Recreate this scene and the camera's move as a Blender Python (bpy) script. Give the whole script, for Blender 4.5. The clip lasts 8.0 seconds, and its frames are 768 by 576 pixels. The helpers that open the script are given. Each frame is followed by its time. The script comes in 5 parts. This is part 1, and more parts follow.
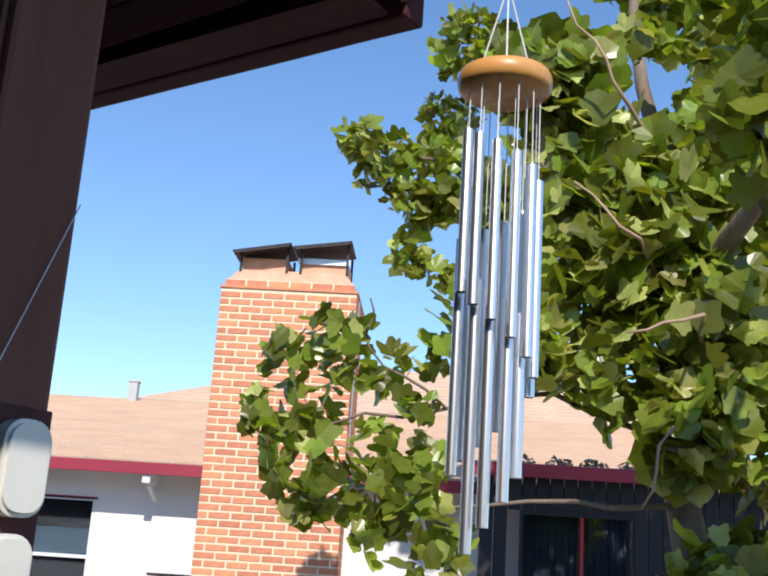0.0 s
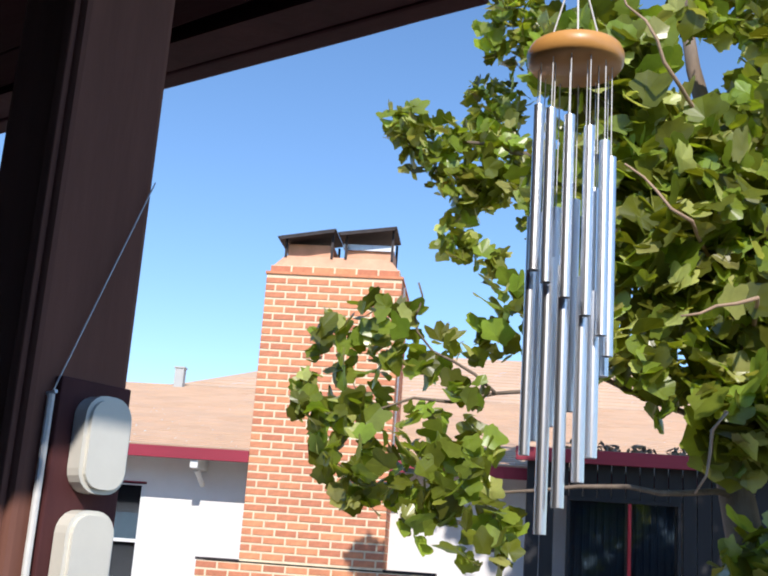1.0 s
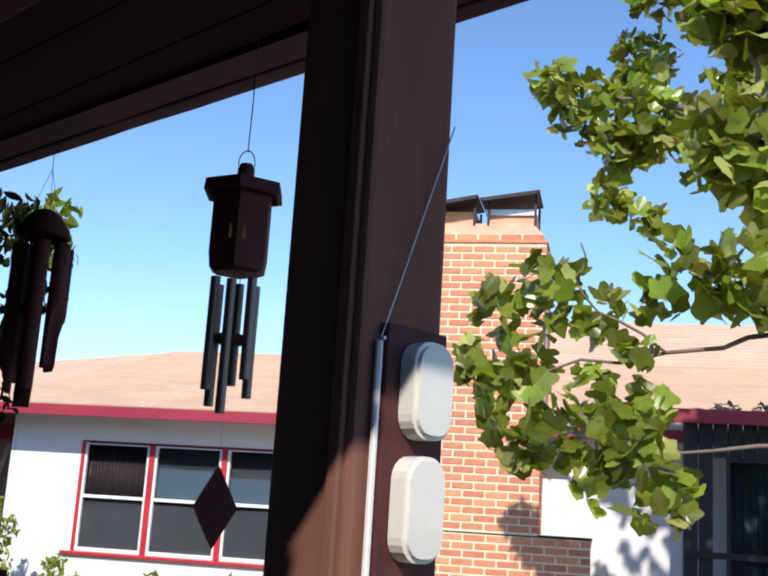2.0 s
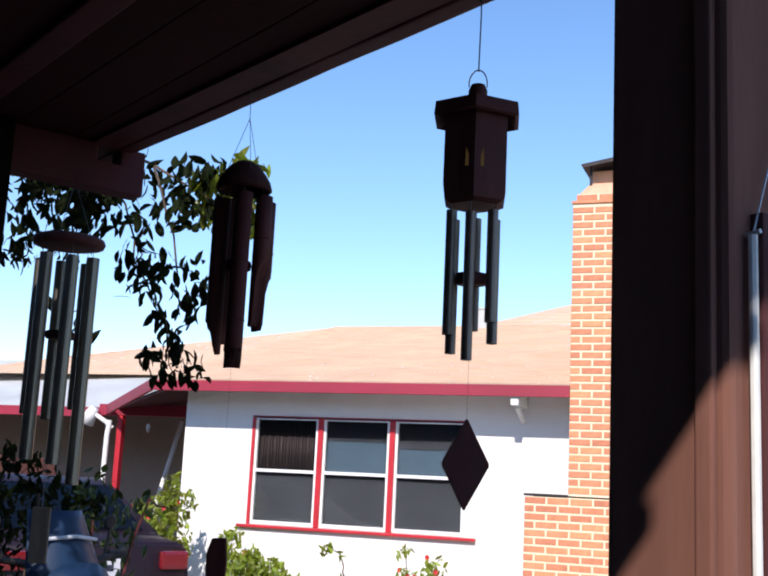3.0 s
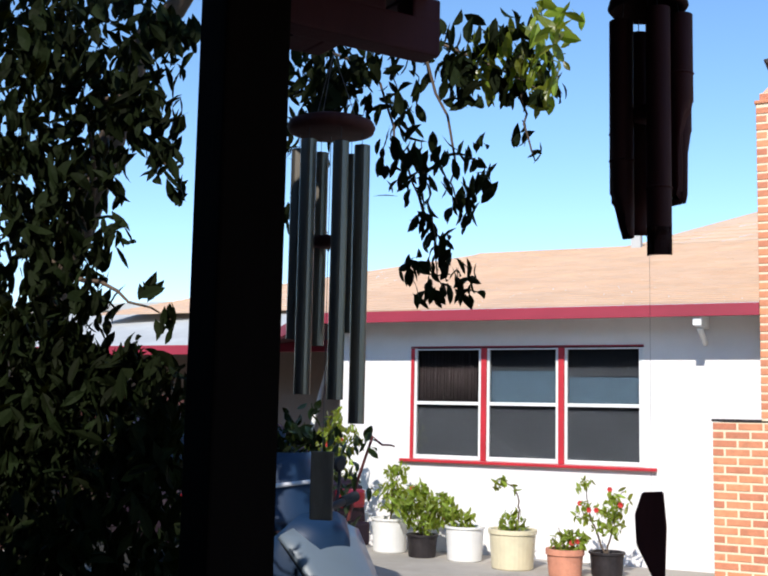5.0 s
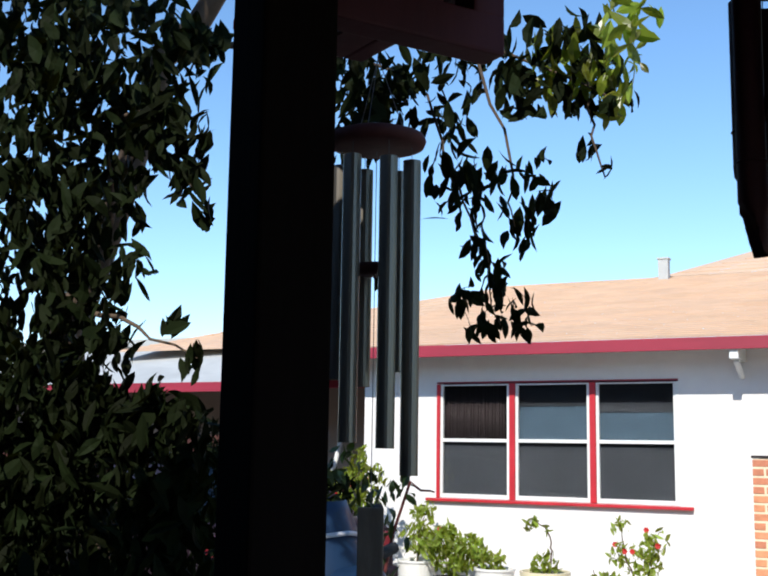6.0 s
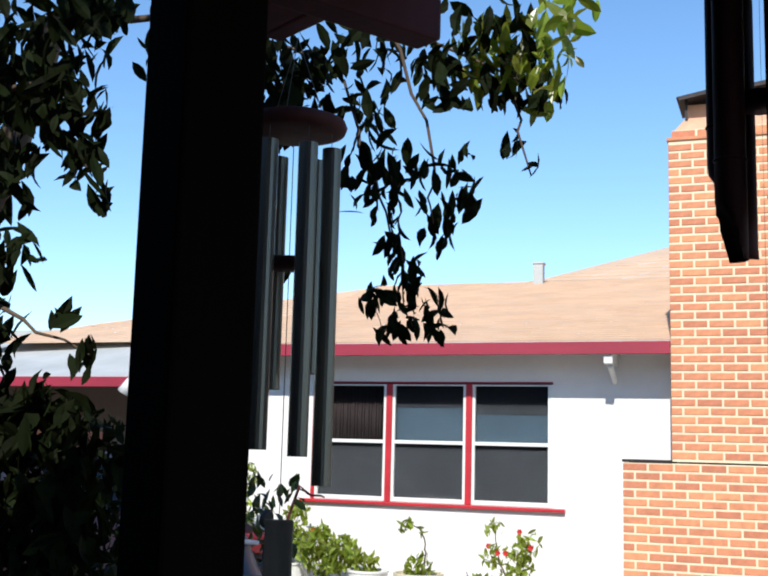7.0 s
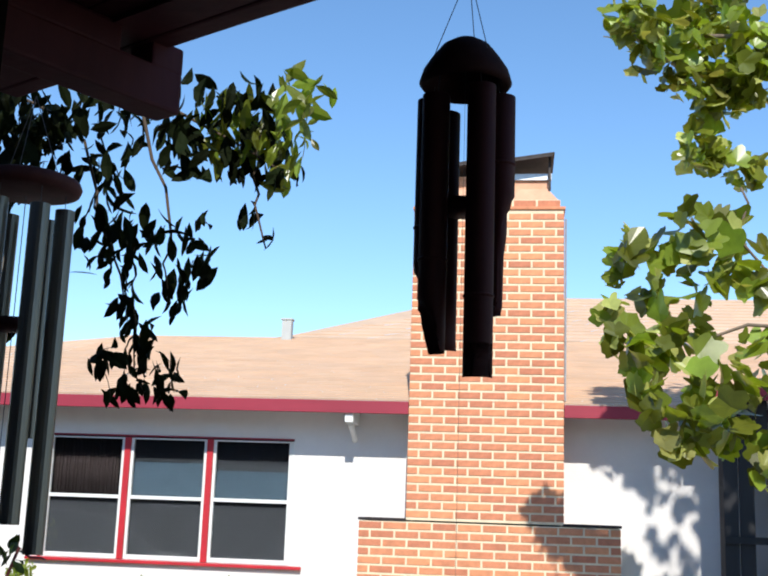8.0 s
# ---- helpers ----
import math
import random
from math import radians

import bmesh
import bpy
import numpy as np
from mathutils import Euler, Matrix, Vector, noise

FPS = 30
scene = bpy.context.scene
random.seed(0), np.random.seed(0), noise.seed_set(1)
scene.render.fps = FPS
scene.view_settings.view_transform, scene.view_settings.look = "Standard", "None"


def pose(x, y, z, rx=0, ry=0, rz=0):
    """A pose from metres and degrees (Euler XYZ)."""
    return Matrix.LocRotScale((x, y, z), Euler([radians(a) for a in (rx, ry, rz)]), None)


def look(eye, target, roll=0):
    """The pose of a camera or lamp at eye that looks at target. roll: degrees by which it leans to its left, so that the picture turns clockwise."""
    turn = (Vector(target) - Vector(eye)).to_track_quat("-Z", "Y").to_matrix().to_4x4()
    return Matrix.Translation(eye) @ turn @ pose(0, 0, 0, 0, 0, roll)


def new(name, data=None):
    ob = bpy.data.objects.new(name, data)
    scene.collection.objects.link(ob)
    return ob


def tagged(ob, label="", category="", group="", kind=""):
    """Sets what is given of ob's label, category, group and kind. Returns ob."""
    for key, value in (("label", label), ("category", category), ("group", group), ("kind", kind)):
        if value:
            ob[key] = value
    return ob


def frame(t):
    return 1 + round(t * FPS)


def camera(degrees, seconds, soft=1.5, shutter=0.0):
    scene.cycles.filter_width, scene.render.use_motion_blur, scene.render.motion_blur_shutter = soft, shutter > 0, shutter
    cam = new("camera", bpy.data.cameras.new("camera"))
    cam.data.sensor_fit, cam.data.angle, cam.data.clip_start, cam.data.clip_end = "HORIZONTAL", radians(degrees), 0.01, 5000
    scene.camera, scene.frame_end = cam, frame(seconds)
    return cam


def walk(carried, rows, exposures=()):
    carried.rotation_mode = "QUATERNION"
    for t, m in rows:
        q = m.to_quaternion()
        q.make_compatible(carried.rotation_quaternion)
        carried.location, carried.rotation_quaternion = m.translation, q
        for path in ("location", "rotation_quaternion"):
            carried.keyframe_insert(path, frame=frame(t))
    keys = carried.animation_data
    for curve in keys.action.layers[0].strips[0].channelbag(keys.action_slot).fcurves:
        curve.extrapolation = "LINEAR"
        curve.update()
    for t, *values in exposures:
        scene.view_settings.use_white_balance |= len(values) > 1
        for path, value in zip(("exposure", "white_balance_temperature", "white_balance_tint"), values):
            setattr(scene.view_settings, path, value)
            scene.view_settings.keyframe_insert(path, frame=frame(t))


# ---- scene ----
EXPOSURE = 0.36
ROOF_LEFT = 1.0
cam = camera(38.7, 8.0, soft=2.1)

PATH = [
    (0, (3.738, -1.435, 1.47), (3.619, 0.493, 1.988), 3.8),
    (0.5, (3.731, -1.431, 1.467), (3.587, 0.499, 1.972), 4.0),
    (1, (3.705, -1.424, 1.462), (3.511, 0.505, 1.951), 4.1),
    (1.5, (3.638, -1.421, 1.454), (3.339, 0.5, 1.923), 4.7),
    (1.7, (3.597, -1.422, 1.447), (3.248, 0.494, 1.903), 4.2),
    (2.8, (3.389, -1.347, 1.403), (2.765, 0.525, 1.732), 3.0),
    (3, (3.355, -1.282, 1.405), (2.672, 0.563, 1.762), 2.8),
    (3.5, (3.274, -1.116, 1.41), (2.43, 0.659, 1.782), 2.8),
    (4, (3.147, -1.005, 1.411), (2.256, 0.753, 1.747), 3.6),
    (4.5, (2.893, -0.94, 1.407), (2.051, 0.846, 1.727), 1.6),
    (5, (2.68, -0.907, 1.392), (1.805, 0.876, 1.621), 1.2),
    (6.3, (2.437, -0.63, 1.425), (1.535, 1.129, 1.73), 0.9),
    (6.5, (2.391, -0.607, 1.426), (1.549, 1.182, 1.725), 0.7),
    (7, (2.365, -0.608, 1.435), (1.679, 1.247, 1.728), 1.5),
    (7.5, (2.381, -0.63, 1.441), (1.917, 1.287, 1.774), 1.4),
    (8, (2.417, -0.652, 1.462), (2.169, 1.292, 1.863), 2.0),
]
walk(cam, [(t, look(eye, target, roll)) for t, eye, target, roll in PATH],
     exposures=[(0, EXPOSURE - 0.06, 6530, 13), (1.7, EXPOSURE - 0.03, 6530, 14), (3.2, EXPOSURE + 0.12, 6530, 16), (5.0, EXPOSURE, 6530, 11), (8, EXPOSURE - 0.03, 6530, 8)])


# ---- world, sun, exposure ----
TO_SUN = Vector((0.12, -1.0, 0.80)).normalized()
world = bpy.data.worlds.new("sky")
scene.world = world
world.use_nodes = True
wn = world.node_tree
sky = wn.nodes.new("ShaderNodeTexSky")
sky.sky_type = "NISHITA"
sky.sun_disc = False
sky.sun_elevation = math.asin(TO_SUN.z)
sky.sun_rotation = math.atan2(TO_SUN.x, TO_SUN.y)
sky.altitude = 50
sky.air_density = 1.0
sky.dust_density = 0.05
sky.ozone_density = 3.6
sky_tone = wn.nodes.new("ShaderNodeHueSaturation")
sky_tone.inputs["Saturation"].default_value = 1.10
sky_tone.inputs["Value"].default_value = 1.10
wn.links.new(sky.outputs[0], sky_tone.inputs["Color"])
wn.links.new(sky_tone.outputs[0], wn.nodes["Background"].inputs["Color"])
wn.nodes["Background"].inputs["Strength"].default_value = 0.15
sun_data = bpy.data.lights.new("sun", "SUN")
sun_data.energy = 4.0
sun_data.angle = radians(0.55)
sun_data.color = (1.0, 0.955, 0.88)
sun = new("sun", sun_data)
sun.matrix_world = look((0, 0, 0), -TO_SUN)

# ---- frames of the plan: the porch is turned against the house ----
U = Vector((0.846, -0.533, 0)).normalized()     # along the porch edge
N = Vector((0.533, 0.846, 0)).normalized()      # out of the porch, into the yard
PORCH = Matrix(((U.x, N.x, 0, 0), (U.y, N.y, 0, 0), (0, 0, 1, 0), (0, 0, 0, 1)))


def pw(u, n, z=0.0):
    return U * u + N * n + Vector((0, 0, z))


# ---- materials ----
def mat(name, color, rough=0.6, metal=0.0, var=0.25, scale=8.0, bump=0.15, bscale=60.0, bdist=0.004,
        other=None, rnd=0.0, coat=0.0, stretch=None, trans=0.0, tcol=None, island=False, spec=0.5):
    m = bpy.data.materials.new(name)
    m.use_nodes = True
    t = m.node_tree
    b = t.nodes["Principled BSDF"]
    b.inputs["Roughness"].default_value = rough
    b.inputs["Metallic"].default_value = metal
    b.inputs["Specular IOR Level"].default_value = spec
    if coat:
        b.inputs["Coat Weight"].default_value = coat
    tc = t.nodes.new("ShaderNodeTexCoord")
    mp = t.nodes.new("ShaderNodeMapping")
    if stretch:
        mp.inputs["Scale"].default_value = stretch
    t.links.new(tc.outputs["Object"], mp.inputs["Vector"])
    n1 = t.nodes.new("ShaderNodeTexNoise")
    n1.inputs["Scale"].default_value = scale
    n1.inputs["Detail"].default_value = 6
    n1.inputs["Roughness"].default_value = 0.65
    t.links.new(mp.outputs[0], n1.inputs["Vector"])
    ramp = t.nodes.new("ShaderNodeValToRGB")
    ramp.color_ramp.elements[0].position = 0.32
    ramp.color_ramp.elements[1].position = 0.68
    dark = tuple(c * (1 - var) for c in color)
    light = other if other else tuple(min(0.95, c * (1 + var * 0.6)) for c in color)
    ramp.color_ramp.elements[0].color = (*dark, 1)
    ramp.color_ramp.elements[1].color = (*light, 1)
    t.links.new(n1.outputs["Fac"], ramp.inputs["Fac"])
    col = ramp.outputs["Color"]
    if rnd:
        hsv = t.nodes.new("ShaderNodeHueSaturation")
        if island:
            src = t.nodes.new("ShaderNodeNewGeometry").outputs["Random Per Island"]
        else:
            src = t.nodes.new("ShaderNodeObjectInfo").outputs["Random"]
        mr = t.nodes.new("ShaderNodeMapRange")
        mr.inputs["To Min"].default_value = 1 - rnd
        mr.inputs["To Max"].default_value = 1 + rnd
        t.links.new(src, mr.inputs["Value"])
        t.links.new(mr.outputs[0], hsv.inputs["Value"])
        mh = t.nodes.new("ShaderNodeMapRange")
        mh.inputs["To Min"].default_value = 0.5 - rnd * 0.04
        mh.inputs["To Max"].default_value = 0.5 + rnd * 0.04
        t.links.new(src, mh.inputs["Value"])
        t.links.new(mh.outputs[0], hsv.inputs["Hue"])
        t.links.new(col, hsv.inputs["Color"])
        col = hsv.outputs["Color"]
    t.links.new(col, b.inputs["Base Color"])
    if bump:
        n2 = t.nodes.new("ShaderNodeTexNoise")
        n2.inputs["Scale"].default_value = bscale
        n2.inputs["Detail"].default_value = 8
        t.links.new(mp.outputs[0], n2.inputs["Vector"])
        bp = t.nodes.new("ShaderNodeBump")
        bp.inputs["Strength"].default_value = bump
        bp.inputs["Distance"].default_value = bdist
        t.links.new(n2.outputs["Fac"], bp.inputs["Height"])
        t.links.new(bp.outputs[0], b.inputs["Normal"])
    if trans:
        tr = t.nodes.new("ShaderNodeBsdfTranslucent")
        mix = t.nodes.new("ShaderNodeMixShader")
        mix.inputs[0].default_value = trans
        tint = t.nodes.new("ShaderNodeMix")
        tint.data_type = "RGBA"
        tint.blend_type = "MULTIPLY"
        tint.inputs["Factor"].default_value = 1.0
        tint.inputs["B"].default_value = (*tcol, 1)
        t.links.new(col, tint.inputs["A"])
        t.links.new(tint.outputs["Result"], tr.inputs["Color"])
        t.links.new(b.outputs[0], mix.inputs[1])
        t.links.new(tr.outputs[0], mix.inputs[2])
        t.links.new(mix.outputs[0], t.nodes["Material Output"].inputs["Surface"])
    return m


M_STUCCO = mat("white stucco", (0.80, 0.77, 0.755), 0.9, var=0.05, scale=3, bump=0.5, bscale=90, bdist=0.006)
# Kept dark so the unseen wall throws little bounce light.
M_BLOCKERWALL = mat("dark brown stucco", (0.06, 0.045, 0.04), 0.9, var=0.2, scale=3, bump=0.4, bscale=90)
M_TAUPE = mat("taupe stucco", (0.30, 0.255, 0.23), 0.9, var=0.1, scale=3, bump=0.4, bscale=90)
M_CRIMSON = mat("crimson painted fascia", (0.31, 0.022, 0.045), 0.55, var=0.2, scale=3, bump=0.12, bscale=40, stretch=(0.3, 1, 1))
M_RED = mat("red painted wood", (0.50, 0.018, 0.030), 0.5, var=0.18, scale=4, bump=0.1, bscale=40)
M_WHITEPAINT = mat("white painted wood", (0.78, 0.78, 0.76), 0.5, var=0.06, scale=10, bump=0.08)
M_BRICK = mat("red brick", (0.64, 0.255, 0.135), 0.88, var=0.18, scale=14, bump=0.4, bscale=120, rnd=0.15)
M_BRICKSTUFF = mat("red brick joined", (0.64, 0.255, 0.135), 0.88, var=0.18, scale=14, bump=0.4, bscale=120, rnd=0.15, island=True)
M_MORTAR = mat("mortar", (0.80, 0.665, 0.47), 0.95, var=0.12, scale=10, bump=0.5, bscale=150)
M_SHINGLE = mat("tan shingle", (0.63, 0.435, 0.30), 0.95, var=0.09, scale=1.6, bump=0.5, bscale=70, rnd=0.035, island=True)
M_GREYROOF = mat("grey roll roofing", (0.46, 0.47, 0.46), 0.9, var=0.12, scale=1.2, bump=0.4, bscale=60)
M_DARKMETAL = mat("dark rusty metal", (0.040, 0.033, 0.034), 0.6, 0.5, var=0.4, scale=12, bump=0.1)
M_GALV = mat("galvanised metal", (0.55, 0.58, 0.62), 0.45, 0.7, var=0.15, scale=12, bump=0.05)
M_CONCRETE = mat("concrete", (0.36, 0.33, 0.29), 0.92, var=0.2, scale=1.4, bump=0.4, bscale=45)
M_EARTH = mat("dry earth", (0.17, 0.13, 0.09), 0.95, var=0.35, scale=2.0, bump=0.6, bscale=25)
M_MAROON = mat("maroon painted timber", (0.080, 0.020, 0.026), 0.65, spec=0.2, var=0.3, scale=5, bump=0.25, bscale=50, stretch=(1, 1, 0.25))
# Darker than the fascia's maroon: the shade under the roof is put in.
M_MAROONSHADE = mat("maroon soffit boards with shade in colour", (0.034, 0.0065, 0.010), 0.8, spec=0.1, var=0.3, scale=4, bump=0.25, bscale=50, stretch=(0.3, 1, 1))
M_TANTRIM = mat("bare tan trim", (0.42, 0.28, 0.18), 0.7, var=0.25, scale=6, bump=0.3, bscale=60)
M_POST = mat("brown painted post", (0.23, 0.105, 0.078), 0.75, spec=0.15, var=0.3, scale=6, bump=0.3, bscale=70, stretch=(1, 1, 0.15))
# Near-black copy of the post paint: deep shade is put into it.
M_POSTSHADE = mat("post with shade in colour", (0.008, 0.005, 0.004), 0.9, spec=0.05, var=0.3, scale=6, bump=0.3, bscale=70, stretch=(1, 1, 0.15))
# Slab base darkened to keep light low under the porch roof.
M_SLAB = mat("porch slab darkened against bounce light", (0.055, 0.047, 0.043), 0.9, var=0.3, scale=2.0, bump=0.4, bscale=45)
M_CREAM = mat("glazed cream ceramic", (0.74, 0.72, 0.64), 0.25, var=0.05, scale=20, bump=0.06, bscale=40, coat=0.4)
M_CORD = mat("white cord", (0.75, 0.75, 0.72), 0.7, var=0.1, scale=60)
M_STRING = mat("grey string", (0.11, 0.11, 0.13), 0.7, var=0.1, scale=60)
M_ALU = mat("polished aluminium", (0.90, 0.91, 0.93), 0.36, 1.0, var=0.05, scale=8, bump=0.02, stretch=(1, 1, 0.1))
M_STEEL = mat("dull grey tube metal", (0.22, 0.20, 0.17), 0.38, 0.85, var=0.15, scale=10, bump=0.05, stretch=(1, 1, 0.1))
M_BRONZE = mat("bronze tube metal", (0.20, 0.165, 0.145), 0.42, 0.7, var=0.2, scale=10, bump=0.05, stretch=(1, 1, 0.1))
M_LIGHTWOOD = mat("varnished light wood", (0.64, 0.31, 0.085), 0.4, var=0.2, scale=14, bump=0.06, coat=0.3, stretch=(0.2, 1, 1))
M_DARKWOOD = mat("dark brown wood", (0.095, 0.033, 0.034), 0.65, spec=0.2, var=0.3, scale=16, bump=0.15, stretch=(1, 1, 0.2))
M_BAMBOO = mat("dark stained bamboo", (0.095, 0.030, 0.028), 0.6, spec=0.15, var=0.35, scale=12, bump=0.12, stretch=(1, 1, 0.12))
M_COCONUT = mat("coconut shell", (0.05, 0.020, 0.020), 0.7, var=0.3, scale=30, bump=0.2, spec=0.1)
M_TERRACOTTA = mat("terracotta", (0.62, 0.26, 0.16), 0.85, var=0.2, scale=9, bump=0.2)
M_POTWHITE = mat("white plastic", (0.80, 0.79, 0.76), 0.4, var=0.04, scale=6, bump=0.03)
M_POTCREAM = mat("cream glazed pot", (0.70, 0.62, 0.42), 0.4, var=0.1, scale=6, bump=0.05)
M_SOIL = mat("potting soil", (0.05, 0.035, 0.025), 0.95, var=0.4, scale=40, bump=0.7)
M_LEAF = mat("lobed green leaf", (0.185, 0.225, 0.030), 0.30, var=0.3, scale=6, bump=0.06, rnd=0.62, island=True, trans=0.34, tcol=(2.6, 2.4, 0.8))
# Lighter copy of the lobed leaf: sun highlights are put into its colour.
M_LEAFSUN = mat("lobed leaf with sun in colour", (0.44, 0.45, 0.14), 0.28, var=0.25, scale=6, bump=0.06, rnd=0.4, island=True, trans=0.4, tcol=(1.9, 1.8, 0.8))
# Base far below leaf green: deep shade is put into the colour.
M_LEAFSHADE = mat("small green leaf with shade in colour", (0.010, 0.0145, 0.005), 0.65, spec=0.05, var=0.25, scale=8, bump=0.05, rnd=0.45, island=True, trans=0.08, tcol=(4.0, 3.0, 0.5))
M_LEAFPOT = mat("potted plant leaf", (0.20, 0.26, 0.035), 0.5, var=0.25, scale=8, bump=0.05, rnd=0.4, island=True, trans=0.35, tcol=(2.2, 2.0, 0.8))
M_BARK = mat("grey brown bark", (0.20, 0.15, 0.11), 0.9, var=0.35, scale=10, bump=0.7, bscale=30, bdist=0.01, stretch=(1, 1, 0.3))
M_TWIG = mat("brown twig", (0.11, 0.075, 0.05), 0.85, var=0.3, scale=20, bump=0.2)
M_PETAL = mat("red petal", (0.62, 0.035, 0.03), 0.5, var=0.2, scale=20, bump=0.0, trans=0.3, tcol=(1.4, 1.0, 1.0))
M_CAR = mat("dark plum car paint", (0.014, 0.006, 0.011), 0.5, 0.0, var=0.1, scale=4, bump=0.0, coat=0.08, spec=0.3)
M_RUBBER = mat("tyre rubber", (0.02, 0.02, 0.02), 0.85, var=0.2, scale=30)
M_LAMP = mat("red lamp lens", (0.17, 0.006, 0.012), 0.15, var=0.1, scale=20, bump=0.0, coat=0.6)
M_PLATE = mat("pale number plate", (0.62, 0.62, 0.66), 0.4, var=0.05, scale=10, bump=0.0)
M_BAR = mat("dark lettering bar", (0.03, 0.03, 0.06), 0.5, var=0.1, scale=10, bump=0.0)
M_FENCE = mat("weathered dark board", (0.022, 0.022, 0.025), 0.85, var=0.3, scale=5, bump=0.4, stretch=(1, 1, 0.15), rnd=0.15)
M_REDFENCE = mat("rust red fence board", (0.07, 0.02, 0.014), 0.85, var=0.3, scale=5, bump=0.4, stretch=(1, 1, 0.15), rnd=0.15)
M_CLAYWASH = mat("pale clay wash", (0.72, 0.40, 0.26), 0.9, var=0.15, scale=6, bump=0.3, bscale=50)
M_LEAFMID = mat("shaded shrub leaf", (0.045, 0.070, 0.016), 0.45, var=0.3, scale=8, bump=0.05, rnd=0.5, island=True, trans=0.2, tcol=(2.2, 2.0, 0.6))
M_REDTWIG = mat("reddish stem", (0.16, 0.035, 0.03), 0.6, var=0.3, scale=20, bump=0.1)
M_LITTER = mat("dry leaf litter", (0.33, 0.25, 0.18), 0.9, var=0.35, scale=12, bump=0.2, rnd=0.4, island=True)
M_BLUEPAINT = mat("deep blue metallic paint", (0.005, 0.024, 0.065), 0.5, 0.1, var=0.1, scale=6, bump=0.0, coat=0.1)
M_FAIRING = mat("pale blue-grey plastic", (0.13, 0.165, 0.20), 0.45, var=0.08, scale=5, bump=0.02, coat=0.3)
M_AMBER = mat("orange-red lens", (0.75, 0.07, 0.02), 0.2, var=0.08, scale=20, bump=0.0, coat=0.5)
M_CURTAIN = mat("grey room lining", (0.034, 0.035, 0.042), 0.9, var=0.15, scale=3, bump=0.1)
M_SCREEN = mat("grey insect screen", (0.042, 0.048, 0.058), 0.8, var=0.12, scale=3, bump=0.1, bscale=300)
M_BROWNDRAPE = mat("dark brown drape", (0.040, 0.027, 0.027), 0.9, var=0.2, scale=6, bump=0.2)
M_BLIND = mat("pale blue blind", (0.060, 0.105, 0.150), 0.8, var=0.08, scale=5, bump=0.05)


def glass_mat(name, tint):
    m = bpy.data.materials.new(name)
    m.use_nodes = True
    t = m.node_tree
    b = t.nodes["Principled BSDF"]
    b.inputs["Base Color"].default_value = (*tint, 1)
    b.inputs["Roughness"].default_value = 0.03
    b.inputs["Transmission Weight"].default_value = 1.0
    b.inputs["IOR"].default_value = 1.45
    n = t.nodes.new("ShaderNodeTexNoise")
    n.inputs["Scale"].default_value = 2.0
    bp = t.nodes.new("ShaderNodeBump")
    bp.inputs["Strength"].default_value = 0.02
    t.links.new(n.outputs["Fac"], bp.inputs["Height"])
    t.links.new(bp.outputs[0], b.inputs["Normal"])
    return m


M_GLASS = glass_mat("window glass", (0.50, 0.52, 0.54))
M_CARGLASS = glass_mat("car glass", (0.12, 0.13, 0.14))


# ---- mesh helpers ----
def finish(name, bm, material, smooth=False):
    me = bpy.data.meshes.new(name)
    bm.normal_update()
    bm.to_mesh(me)
    bm.free()
    me.materials.append(material)
    if smooth:
        for p in me.polygons:
            p.use_smooth = True
    return me


def thing(name, label, category, kind="", group="", at=None):
    ob = new(name)
    if at is not None:
        ob.matrix_world = at
    return tagged(ob, label, category, group, kind)


def part(name, bm, material, parent, label="", smooth=False, kind=""):
    ob = new(name, finish(name, bm, material, smooth))
    ob.parent = parent
    return tagged(ob, label, kind=kind)


def solo(name, bm, material, label, category, kind="", group="", smooth=False, at=None):
    ob = new(name, finish(name, bm, material, smooth))
    if at is not None:
        ob.matrix_world = at
    return tagged(ob, label, category, group, kind)


def box(x0, x1, y0, y1, z0, z1, bev=0.0, bm=None, m=None):
    bm = bm or bmesh.new()
    b2 = bmesh.new()
    bmesh.ops.create_cube(b2, size=1, matrix=Matrix.Translation(((x0 + x1) / 2, (y0 + y1) / 2, (z0 + z1) / 2))
                          @ Matrix.Diagonal((x1 - x0, y1 - y0, z1 - z0, 1)))
    if bev:
        bmesh.ops.bevel(b2, geom=b2.edges[:], offset=bev, segments=2, affect="EDGES", profile=0.6)
    if m is not None:
        b2.transform(m)
    join(bm, b2)
    return bm


def join(bm, b2):
    me = bpy.data.meshes.new("tmp")
    b2.to_mesh(me)
    b2.free()
    bm.from_mesh(me)
    bpy.data.meshes.remove(me)


